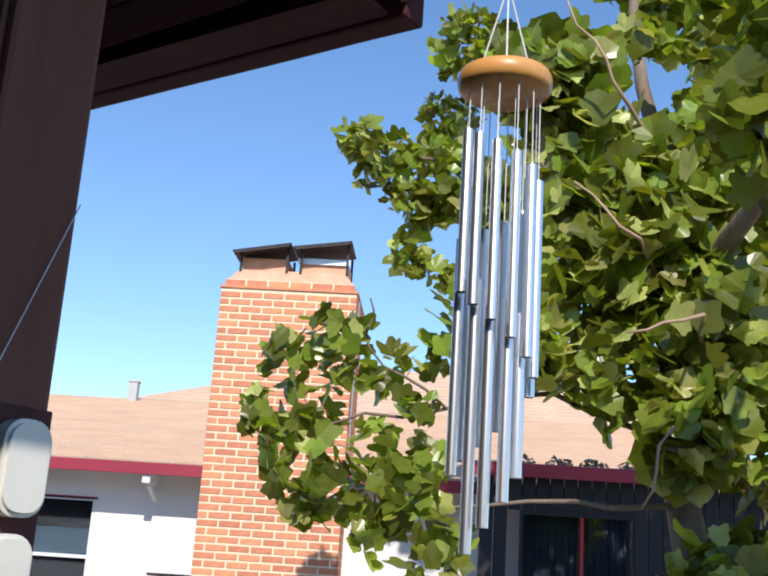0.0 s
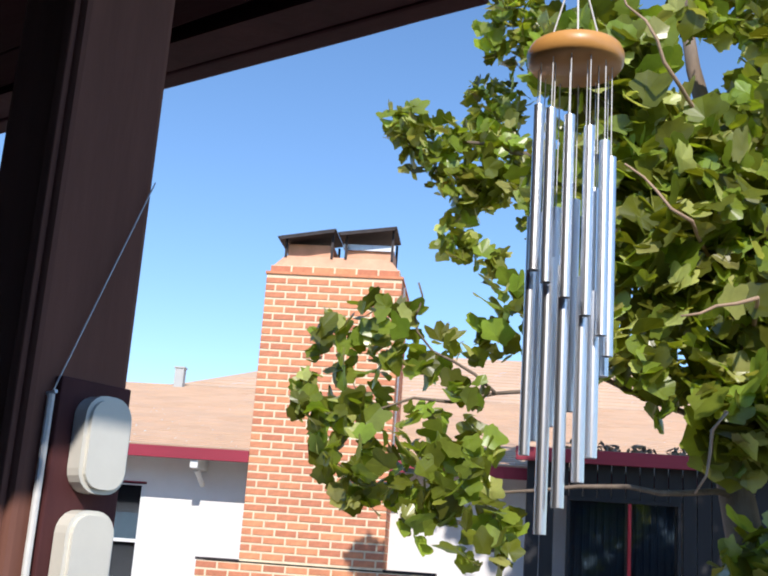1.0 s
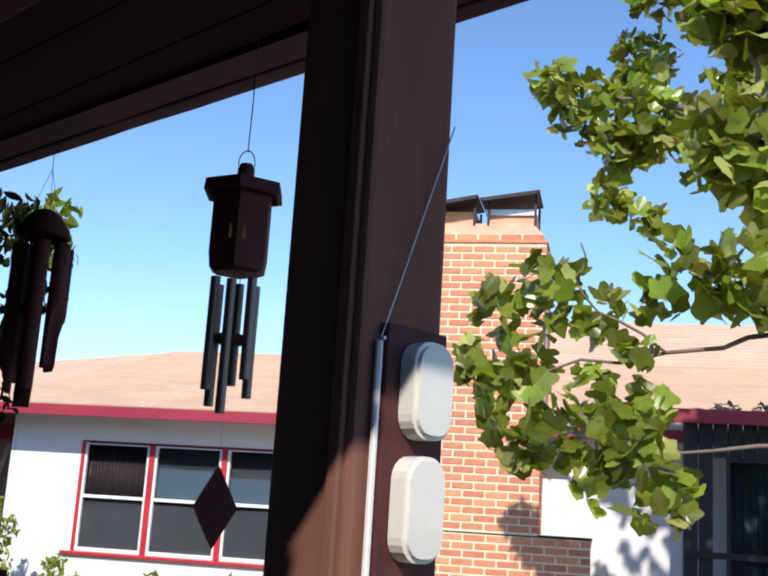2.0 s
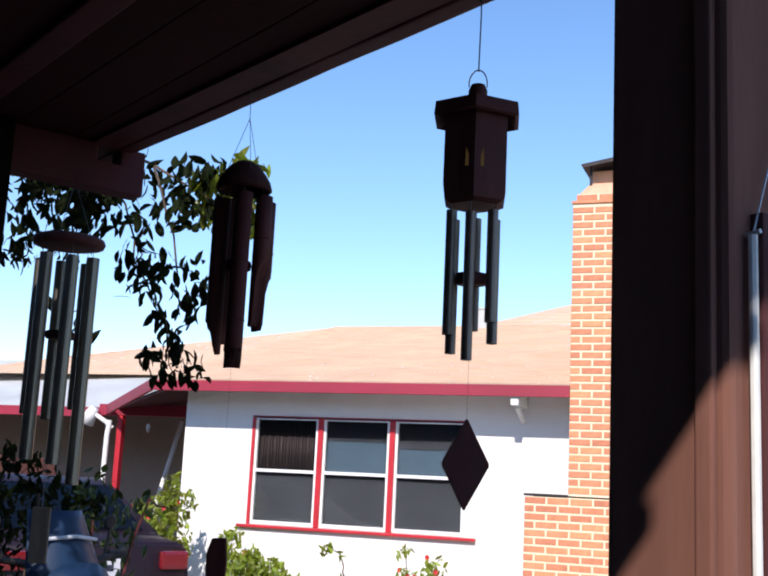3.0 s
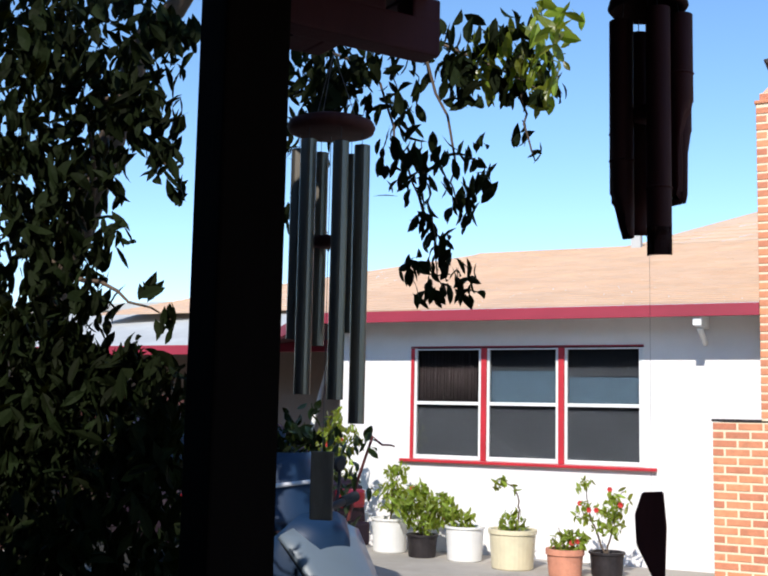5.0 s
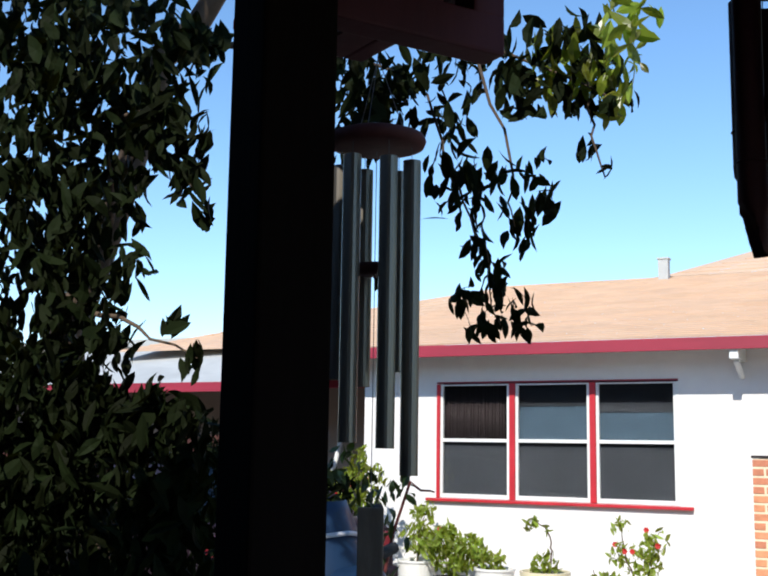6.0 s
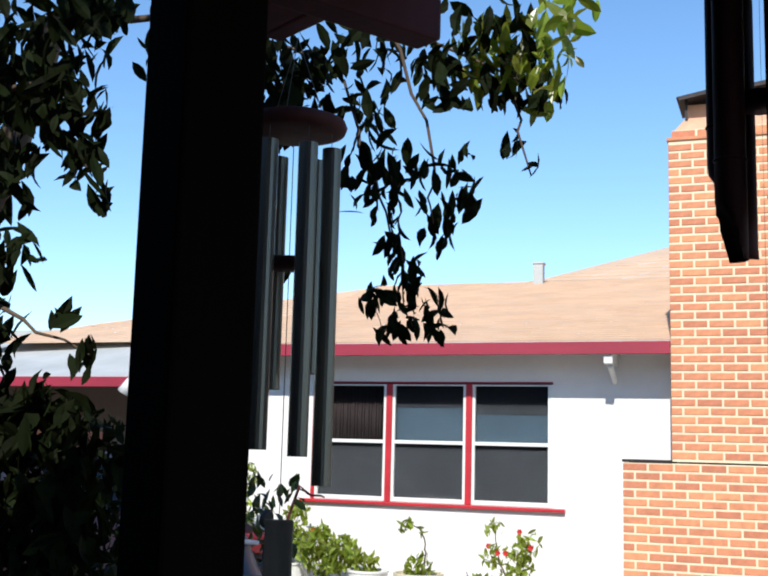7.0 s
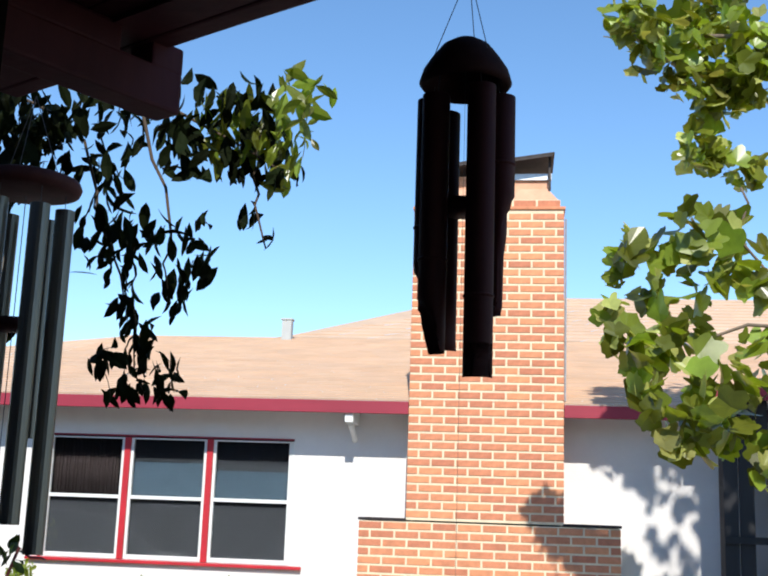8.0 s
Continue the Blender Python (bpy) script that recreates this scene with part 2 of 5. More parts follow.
def tube(points, radius, sides=8, bm=None, cap=True, taper=None):
    """A round bar along points; taper: a radius for each point."""
    bm = bm or bmesh.new()
    pts = [Vector(p) for p in points]
    rings = []
    for i, p in enumerate(pts):
        d = (pts[min(i + 1, len(pts) - 1)] - pts[max(i - 1, 0)]).normalized()
        a = d.cross(Vector((0.31, 0.77, 0.56) if abs(d.z) > 0.8 else (0, 0, 1))).normalized()
        b = d.cross(a)
        r = taper[i] if taper else radius
        rings.append([bm.verts.new(p + (a * math.cos(k * math.tau / sides) + b * math.sin(k * math.tau / sides)) * r)
                      for k in range(sides)])
    for r0, r1 in zip(rings, rings[1:]):
        for k in range(sides):
            bm.faces.new((r0[k], r0[(k + 1) % sides], r1[(k + 1) % sides], r1[k]))
    if cap:
        bm.faces.new(rings[0][::-1])
        bm.faces.new(rings[-1])
    bmesh.ops.recalc_face_normals(bm, faces=bm.faces[:])
    return bm


def pipe(z0, z1, r, wall, sides=20, x=0.0, y=0.0, cut=0.0, turn=0.0, bm=None):
    """An open upright pipe with a wall; cut slants its lower end."""
    bm = bm or bmesh.new()
    rows = []
    for rr, z, low in ((r, z1, 0), (r, z0, 1), (r - wall, z0, 1), (r - wall, z1, 0)):
        rows.append([bm.verts.new((x + rr * math.cos(a), y + rr * math.sin(a),
                                   z + (cut * (0.5 + 0.5 * math.cos(a - turn)) if low else 0)))
                     for a in (k * math.tau / sides for k in range(sides))])
    for i in range(4):
        r0, r1 = rows[i], rows[(i + 1) % 4]
        for k in range(sides):
            bm.faces.new((r0[k], r0[(k + 1) % sides], r1[(k + 1) % sides], r1[k]))
    bmesh.ops.recalc_face_normals(bm, faces=bm.faces[:])
    return bm


def lathe(profile, sides=32, bm=None, x=0.0, y=0.0):
    """Turns (radius, height) pairs round the z axis."""
    bm = bm or bmesh.new()
    rings = []
    for r, z in profile:
        if r < 1e-5:
            rings.append([bm.verts.new((x, y, z))])
        else:
            rings.append([bm.verts.new((x + r * math.cos(k * math.tau / sides), y + r * math.sin(k * math.tau / sides), z))
                          for k in range(sides)])
    for a, b in zip(rings, rings[1:]):
        for k in range(sides):
            if len(a) == 1 and len(b) > 1:
                bm.faces.new((a[0], b[k], b[(k + 1) % sides]))
            elif len(b) == 1 and len(a) > 1:
                bm.faces.new((a[k], a[(k + 1) % sides], b[0]))
            elif len(a) > 1:
                bm.faces.new((a[k], a[(k + 1) % sides], b[(k + 1) % sides], b[k]))
    bmesh.ops.recalc_face_normals(bm, faces=bm.faces[:])
    return bm


def prism(outline, z0, z1, bm=None):
    bm = bm or bmesh.new()
    lo = [bm.verts.new((x, y, z0)) for x, y in outline]
    hi = [bm.verts.new((x, y, z1)) for x, y in outline]
    bm.faces.new(lo[::-1])
    bm.faces.new(hi)
    for k in range(len(lo)):
        bm.faces.new((lo[k], lo[(k + 1) % len(lo)], hi[(k + 1) % len(lo)], hi[k]))
    bmesh.ops.recalc_face_normals(bm, faces=bm.faces[:])
    return bm


# ================= the setting =================
# ground: one sheet to the horizon
g = bmesh.new()
bmesh.ops.create_grid(g, x_segments=40, y_segments=40, size=400)
for v in g.verts:
    v.co.z = -0.012 + (0.0 if v.co.length < 30 else -0.2)
solo("ground", g, M_EARTH, "dry brown earth yard reaching to the horizon", "ground", "structure")
solo("driveway", box(-9, 8, 2.2, 9.70, -0.01, 0.0, 0.0), M_CONCRETE,
     "sunlit grey-tan concrete driveway before the house", "driveway", "structure")
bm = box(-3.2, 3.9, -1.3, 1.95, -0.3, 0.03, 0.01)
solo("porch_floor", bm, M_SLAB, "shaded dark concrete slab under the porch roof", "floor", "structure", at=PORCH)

# porch roof: soffit boards, fascia, roof sheet
ROOF_L = ROOF_LEFT
CORNER_L = 0.63


def roof_right(n):
    return 3.638 - 0.17 * (n - 0.65) - 0.27 * max(0.0, n - 1.0)


def edge_n(u):
    """The porch edge runs slightly askew."""
    return 1.797 + 0.035 * (u - 1.0)


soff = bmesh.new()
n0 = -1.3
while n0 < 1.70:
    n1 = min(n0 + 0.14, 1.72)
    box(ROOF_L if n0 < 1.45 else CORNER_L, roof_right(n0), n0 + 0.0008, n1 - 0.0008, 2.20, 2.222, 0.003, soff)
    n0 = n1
solo("porch_ceiling", soff, M_MAROONSHADE, "maroon board soffit of the porch with shade in its colour", "ceiling", "structure", at=PORCH)
solo("porch_roof", prism([(ROOF_L - 0.02, -1.3), (roof_right(-1.3), -1.3), (roof_right(1.0), 1.0), (roof_right(1.87), edge_n(3.2)), (CORNER_L - 0.02, edge_n(CORNER_L)), (CORNER_L - 0.02, 1.48), (ROOF_L - 0.02, 1.48)], 2.31, 2.335), M_TANTRIM,
     "thin tan roof sheet over the porch", "roof", "structure", at=PORCH)
fas = box(CORNER_L, 3.177, -0.045, 0.0, 2.190, 2.309, 0.006)
bmesh.ops.subdivide_edges(fas, edges=[e for e in fas.edges if e.calc_length() > 1], cuts=24)
for v in fas.verts:
    v.co.y += edge_n(v.co.x)
    v.co.z += 0.004 * noise.noise(v.co * 4.0)
solo("fascia_board", fas, M_MAROON, "dark maroon fascia board along the porch edge", "fascia", "structure", at=PORCH)
# Strip added for the lighter haze along the edge, in the fascia's maroon.
trim = box(CORNER_L, 3.15, -0.115, -0.0455, 2.1925, 2.1995)
bmesh.ops.subdivide_edges(trim, edges=[e for e in trim.edges if e.calc_length() > 1], cuts=12)
for v in trim.verts:
    v.co.y += edge_n(v.co.x)
solo("soffit_strip", trim, M_MAROON, "maroon strip added inside the porch fascia for its lighter haze", "trim", "structure", at=PORCH)
end = box(3.179, 3.345, 1.807, 1.852, 2.225, 2.30, 0.006)
solo("fascia_board", end, M_TANTRIM, "bare tan fascia board at the end of the porch", "fascia", "structure", at=PORCH)
# splintered end of the maroon fascia
spl = bmesh.new()
for i in range(9):
    y = 1.81 + 0.036 * random.random()
    z = 2.20 + 0.10 * random.random()
    tube([(3.17, y, z), (3.19 + 0.03 * random.random(), y + 0.004, z + 0.01 * random.random())], 0.003, 5, spl,
         taper=[0.004, 0.0006])
solo("splinters", spl, M_TANTRIM, "splintered bare wood at the broken fascia end", "splinters", "structure", at=PORCH)
# unseen wall added behind the camera as the porch's house, to block sky light
solo("wall_unseen", box(ROOF_L - 17.0, 14.0, -1.45, -1.30, -0.02, 3.3, 0.0), M_BLOCKERWALL, "unseen dark brown wall added behind the porch to block light", "wall",
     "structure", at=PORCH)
solo("porch_header", box(ROOF_L, 3.2, 1.345, 1.405, 2.187, 2.1985, 0.003), M_MAROON, "maroon header strip over the porch posts", "beam",
     "structure", at=PORCH)


# ---- porch posts ----
S = 0.0515
post = thing("porch_post", "brown wooden porch post with sunlit lower corner", "post", at=PORCH @ Matrix.Translation((3.047, 1.367, 0)))
part("shaft", box(-S, S, -S, S, 0.03, 2.186, 0.006), M_POST, post)
part("corner_strip", box(S - 0.024, S - 0.010, -S - 0.006, -S + 0.001, 0.04, 2.17, 0.002), M_POST, post, "thin wooden strip beside the corner")
part("number_board", box(S - 0.001, S + 0.010, -S + 0.024, S - 0.003, 0.90, 1.60, 0.002), M_DARKWOOD, post, "narrow dark backing board")
part("bracket", box(S - 0.001, S + 0.014, S - 0.05, S - 0.002, 2.02, 2.186, 0.005), M_POST, post)
post2 = thing("porch_post", "wooden porch post with deep shade in its colour and a bracket", "post", at=PORCH @ Matrix.Translation((1.019, 1.428, 0)))
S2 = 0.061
part("shaft", box(-S2, S2, -S2, S2, 0.03, 2.199, 0.006), M_POSTSHADE, post2)
arm = box(-0.03, 0.03, S2, 0.40, 2.085, 2.155, 0.006)
box(-0.03, 0.03, 0.335, 0.40, 2.15, 2.199, 0.006, arm)
box(-0.03, 0.03, S2, 0.275, 2.15, 2.199, 0.006, arm)
part("bracket_arm", arm, M_MAROON, post2, "maroon bracket arm with a gap in it")

# raised cream blocks and cord on the post
board = thing("house_sign", "three raised cream ceramic blocks on the porch post", "sign", at=PORCH @ Matrix.Translation((3.047 + S + 0.010, 1.367, 0)))
for i, (zc, hh, dn) in enumerate(((1.545, 0.084, 0.0), (1.445, 0.088, -0.004), (1.345, 0.086, 0.0), )):
    w2, r = 0.025, 0.020
    ol = []
    for cx, cz, a0 in ((w2 - r, hh / 2 - r, 0), (-w2 + r, hh / 2 - r, 90), (-w2 + r, -hh / 2 + r, 180), (w2 - r, -hh / 2 + r, 270)):
        ol += [(cx + r * math.cos(radians(a0 + q * 18)), cz + r * math.sin(radians(a0 + q * 18))) for q in range(6)]
    b = prism(ol, 0.0, 0.020)
    bmesh.ops.bevel(b, geom=[e for e in b.edges if min(v.co.z for v in e.verts) > 0.019], offset=0.004, segments=2, affect="EDGES")
    b.transform(Matrix(((0, 0, 1, 0.001), (1, 0, 0, 0.014 + dn), (0, 1, 0, zc), (0, 0, 0, 1))))
    part("block", b, M_CREAM, board)
cord = thing("cord", "white cord hanging from a nail on the post", "cord", at=PORCH @ Matrix.Translation((3.047 + S, 1.367, 0)))
part("hanging_cord", tube([(0.006, -S + 0.018, 1.583), (0.007, -S + 0.017, 1.45), (0.007, -S + 0.018, 1.2), (0.007, -S + 0.016, 0.9)], 0.0033, 8), M_CORD, cord)
part("wire", tube([(0.006, -S + 0.018, 1.583), (0.006, S - 0.003, 1.80)], 0.0008, 6), M_GALV, cord, "thin steel wire")
part("nail", tube([(-0.004, -S + 0.018, 1.583), (0.012, -S + 0.018, 1.585)], 0.0018, 8), M_GALV, cord)


# ================= the house across the yard =================
WY, FY = 9.72, 9.25
# front wall with openings
def wall_with_holes(x0, x1, z0, z1, y0, y1, holes, name, label, material):
    xs = sorted({x0, x1, *[h[0] for h in holes], *[h[1] for h in holes]})
    zs = sorted({z0, z1, *[h[2] for h in holes], *[h[3] for h in holes]})
    b = bmesh.new()
    for i in range(len(xs) - 1):
        for j in range(len(zs) - 1):
            cx, cz = (xs[i] + xs[i + 1]) / 2, (zs[j] + zs[j + 1]) / 2
            if any(h[0] < cx < h[1] and h[2] < cz < h[3] for h in holes):
                continue
            box(xs[i], xs[i + 1], y0, y1, zs[j], zs[j + 1], 0, b)
    bmesh.ops.remove_doubles(b, verts=b.verts[:], dist=0.0005)
    return solo(name, b, material, label, "wall", "structure")


WIN = (-2.19, 0.285, 0.935, 2.115)
wall_with_holes(-3.04, 7.0, -0.02, 2.50, WY, WY + 0.16, [WIN], "wall_house",
                "sunlit white stucco house wall under red eaves", M_STUCCO)
solo("wall_house_side", box(-3.04, -2.88, WY + 0.161, 15.4, -0.02, 2.5), M_STUCCO, "white stucco side wall of the house", "wall", "structure")


def window(x0, x1, z0, z1, units, name, label, red_sill=True):
    w = thing(name, label, "window", "structure")
    n = units
    pitch = (x1 - x0) / n
    yf = WY - 0.012
    frame_bm = box(x0, x1, yf, WY + 0.06, z1 - 0.014, z1, 0.003)
    part("head", frame_bm, M_CRIMSON, w, "thin dark red painted head")
    part("jamb", box(x0, x0 + 0.035, yf, WY + 0.06, z0 + 0.002, z1 - 0.024, 0.003), M_RED, w, "red painted jamb")
    part("jamb", box(x1 - 0.02, x1, yf + 0.008, WY + 0.06, z0 + 0.002, z1 - 0.024, 0.003), M_WHITEPAINT, w, "white painted jamb")
    for i in range(1, n):
        xm = x0 + pitch * i
        part("mullion", box(xm - 0.030, xm + 0.030, yf, WY + 0.06, z0 + 0.002, z1 - 0.024, 0.004), M_RED, w, "red painted mullion")
    if red_sill:
        part("sill", box(x0 - 0.10, x1 + 0.12, WY - 0.055, WY + 0.02, z0 - 0.032, z0 - 0.002, 0.005), M_RED, w, "thin red painted sill")
    for i in range(n):
        a = x0 + pitch * i + (0.037 if i == 0 else 0.032)
        b = x0 + pitch * (i + 1) - (0.022 if i == n - 1 else 0.032)
        zm = (z0 + z1) / 2 - 0.005
        fr = box(a, a + 0.028, WY + 0.004, WY + 0.05, z0 + 0.004, z1 - 0.026, 0.003)
        box(b - 0.028, b, WY + 0.004, WY + 0.05, z0 + 0.004, z1 - 0.026, 0.003, fr)
        box(a + 0.028, b - 0.028, WY + 0.004, WY + 0.05, z0 + 0.004, z0 + 0.045, 0.003, fr)
        box(a + 0.028, b - 0.028, WY + 0.004, WY + 0.05, z1 - 0.040, z1 - 0.026, 0.003, fr)
        sash = part("sash_frame", fr, M_WHITEPAINT, w, "white painted sash frame")
        part("meeting_rail", box(a + 0.028, b - 0.028, WY + 0.006, WY + 0.052, zm - 0.017, zm + 0.017, 0.003), M_WHITEPAINT, sash)
        for q0, q1 in ((z0 + 0.045, zm - 0.017), (zm + 0.017, z1 - 0.040)):
            p = part("pane", box(a + 0.028, b - 0.028, WY + 0.026, WY + 0.031, q0, q1), M_GLASS, sash, "dark reflecting window pane")
            p.visible_shadow = False
        part("screen", box(a + 0.030, b - 0.030, WY + 0.054, WY + 0.058, z0 + 0.02, zm), M_SCREEN, sash, "grey insect screen")
    return w


window(*WIN, 3, "window_1", "three sash window with red mullions and white sashes")
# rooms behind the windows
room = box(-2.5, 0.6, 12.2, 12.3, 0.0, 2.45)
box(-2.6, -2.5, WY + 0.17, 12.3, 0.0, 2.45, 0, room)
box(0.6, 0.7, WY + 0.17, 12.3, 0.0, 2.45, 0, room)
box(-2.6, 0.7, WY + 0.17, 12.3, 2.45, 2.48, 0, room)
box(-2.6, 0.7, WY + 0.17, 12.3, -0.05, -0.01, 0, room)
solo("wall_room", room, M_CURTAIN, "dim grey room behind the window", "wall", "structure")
# Slate sheets added behind the upper panes to set their dark tone.
for a, b, z0 in ((-1.32, -0.62, 1.866), (-0.50, 0.25, 1.806)):
    solo("window_sheet", box(a, b, WY + 0.085, WY + 0.092, z0, 2.09, 0.002), M_SCREEN, "dark slate sheet added behind the upper pane for its tone", "blind")
for a, b, z0, z1 in ((-1.32, -0.62, 1.53, 1.86), (-0.50, 0.25, 1.53, 1.80)):
    bl = box(a, b, WY + 0.085, WY + 0.092, z0, z1, 0.002)
    tube([(a, WY + 0.088, z0), (b, WY + 0.088, z0)], 0.010, 8, bl)
    solo("window_sheet", bl, M_BLIND, "pale blue blind hanging inside the window", "blind")
drape = bmesh.new()
for i in range(26):
    xx = -2.14 + i * 0.026
    tube([(xx, WY + 0.10 + 0.010 * math.sin(i * 2.1), 1.50), (xx, WY + 0.10 + 0.010 * math.sin(i * 2.1), 2.10)], 0.017, 6, drape)
solo("curtain", drape, M_BROWNDRAPE, "dark brown pleated curtain inside the window", "curtain", smooth=True)

# eaves: soffit, fascia, lookout bracket
solo("eave_soffit", box(-3.23, 7.0, FY + 0.03, WY - 0.002, 2.375, 2.40), M_STUCCO, "pale soffit under the eaves", "soffit", "structure")
for a, b in ((-3.23, 1.415), (2.815, 7.0)):
    solo("eave_fascia", box(a, b, FY, FY + 0.028, 2.338, 2.452, 0.004), M_CRIMSON, "crimson red painted eave fascia board", "fascia", "structure")
br = thing("eave_bracket", "white painted lookout bracket under the eaves", "bracket")
part("arm", box(0.828, 0.908, FY + 0.032, WY - 0.003, 2.255, 2.372, 0.008), M_WHITEPAINT, br)
bb = bmesh.new()
tube([(0.868, FY + 0.16, 2.25), (0.868, WY - 0.01, 2.12)], 0.028, 8, bb)
part("brace", bb, M_WHITEPAINT, br)


# roofs: sheets with courses of shingles as real steps
def shingled(name, a, b, c, d, rows, label, material, seed, cols):
    """a-b the eave, d-c the ridge; courses overlap as thin slabs."""
    rnd = random.Random(seed)
    a, b, c, d = map(Vector, (a, b, c, d))
    up = (b - a).cross(d - a).normalized()
    if up.z < 0:
        up = -up
    verts, faces = [], []

    def quad_slab(p0, p1, p2, p3, t0, t1):
        i = len(verts)
        for p, t in ((p0, t0), (p1, t0), (p2, t1), (p3, t1)):
            verts.append(tuple(p + up * t))
        for p in (p0, p1):
            verts.append(tuple(p - up * 0.004))
        faces.append((i, i + 1, i + 2, i + 3))
        faces.append((i, i + 4, i + 5, i + 1))
    for r in range(rows):
        f0, f1 = r / rows, (r + 1.12) / rows
        l0, r0 = a.lerp(d, f0), b.lerp(c, f0)
        l1, r1 = a.lerp(d, min(f1, 1)), b.lerp(c, min(f1, 1))
        m = max(1, int(cols * (r0 - l0).length / (b - a).length))
        off = rnd.random() / m
        cuts = [0.0] + [min(1, max(0, off + (i + rnd.uniform(-0.2, 0.2)) / m)) for i in range(m)] + [1.0]
        for u0, u1 in zip(cuts, cuts[1:]):
            if u1 - u0 < 0.002:
                continue
            w = 0.008 + rnd.random() * 0.006
            quad_slab(l0.lerp(r0, u0), l0.lerp(r0, u1), l1.lerp(r1, u1), l1.lerp(r1, u0), w, 0.002)
    me = bpy.data.meshes.new(name)
    me.from_pydata(verts, [], faces)
    me.materials.append(material)
    ob = new(name, me)
    return tagged(ob, label, "roof", kind="structure")


RZ = 3.93
shingled("roof_front", (-3.26, FY + 0.006, 2.458), (7.2, FY + 0.006, 2.458), (7.2, 15.0, RZ), (-3.45, 15.0, RZ), 44,
         "tan asphalt shingle roof of the house", M_SHINGLE, 1, 34)
shingled("roof_wing", (-9.6, 13.2, 2.92), (-3.24, 13.2, 2.92), (-3.44, 15.0, RZ - 0.012), (-8.6, 15.3, 3.47), 14,
         "tan shingle roof of the rear wing", M_SHINGLE, 2, 22)
shingled("roof_upper", (-1.15, 15.03, 3.93), (7.5, 15.03, 3.93), (7.5, 17.0, 4.96), (3.0, 17.0, 4.96), 14,
         "higher tan shingle roof behind the chimney", M_SHINGLE, 3, 26)
ub = bmesh.new()
vs = [ub.verts.new(p) for p in ((-1.15, 15.04, 3.925), (3.0, 17.01, 4.955), (0.62, 17.01, 4.74))]
ub.faces.new(vs)
vs = [ub.verts.new(p) for p in ((-1.15, 15.04, 3.90), (3.0, 17.01, 4.93), (0.62, 17.01, 4.70))]
ub.faces.new(vs[::-1])
solo("roof_hip", ub, M_SHINGLE, "tan shingle hip of the higher roof", "roof", "structure")
dk = box(-3.2, 7.0, FY + 0.05, 15.0, 2.41, 2.43)
solo("roof_deck", dk, M_TANTRIM, "boarding beneath the shingle roof", "roof", "structure")
v = thing("roof_vent", "small square grey vent stack on the shingle roof", "vent")
part("stack", box(-1.0, -0.86, 14.63, 14.77, 3.78, 4.13, 0.006), M_GREYROOF, v)
part("hood", box(-1.015, -0.845, 14.615, 14.785, 4.13, 4.155, 0.006), M_GREYROOF, v)

# ---- porch wing at the far end: red beam, post, lamp, grey roof ----
gr = bmesh.new()
vs = [gr.verts.new(p) for p in ((-12.5, 11.6, 2.28), (-5.40, 11.6, 2.30), (-3.40, 9.9, 2.50), (-3.40, 13.3, 2.98), (-12.5, 14.6, 3.10))]
gr.faces.new(vs)
ex = bmesh.ops.extrude_face_region(gr, geom=gr.faces[:])
for q in ex["geom"]:
    if isinstance(q, bmesh.types.BMVert):
        q.co.z -= 0.05
bmesh.ops.recalc_face_normals(gr, faces=gr.faces[:])
solo("roof_carport", gr, M_GREYROOF, "pale grey low roof of the side porch", "roof", "structure")
sf = bmesh.new()
sf.faces.new([sf.verts.new(q) for q in ((-12.5, 11.62, 2.205), (-5.38, 11.62, 2.215), (-3.40, 9.93, 2.42), (-3.06, 9.95, 2.42), (-3.06, 13.59, 2.44), (-12.5, 13.59, 2.44))])
ex = bmesh.ops.extrude_face_region(sf, geom=sf.faces[:])
for q in ex["geom"]:
    if isinstance(q, bmesh.types.BMVert):
        q.co.z += 0.02
bmesh.ops.recalc_face_normals(sf, faces=sf.faces[:])
solo("soffit_carport", sf, M_MAROON, "dark red boarded soffit of the side porch", "soffit", "structure")
solo("carport_fascia", box(-12.5, -5.42, 11.56, 11.598, 2.16, 2.29, 0.004), M_CRIMSON, "red fascia of the side porch", "fascia", "structure")
rk = bmesh.new()
d0, d1 = Vector((-5.42, 11.57, 2.225)), Vector((-3.25, FY + 0.02, 2.395))
ax = (d1 - d0).normalized()
side = Vector((-ax.y, ax.x, 0)).normalized()
m = Matrix((ax.to_tuple() + (0,), side.to_tuple() + (0,), (0, 0, 1, 0), (0, 0, 0, 1))).transposed()
box(0, (d1 - d0).length, -0.018, 0.018, -0.065, 0.065, 0.004, rk, Matrix.Translation(d0) @ m)
solo("carport_rake", rk, M_CRIMSON, "red sloping rake board of the side porch", "fascia", "structure")
solo("carport_beam", box(-5.3, -3.05, 11.30, 11.40, 2.17, 2.32, 0.005), M_CRIMSON, "red beam of the side porch", "beam", "structure")
solo("carport_post", box(-5.0, -4.925, 11.30, 11.39, -0.01, 2.168, 0.006), M_RED, "red post of the side porch", "post", "structure")
solo("wall_carport", box(-12.5, -3.05, 13.6, 13.75, -0.02, 2.45), M_TAUPE, "shaded taupe wall of the side porch", "wall", "structure")
solo("downspout", tube([(-5.08, 11.25, 2.1), (-5.10, 11.24, 1.9), (-5.12, 11.24, 0.0)], 0.035, 8), M_WHITEPAINT, "white downspout beside the red post", "downspout")
fl = thing("flood_lamp", "white twin flood lamp under the porch corner", "lamp")
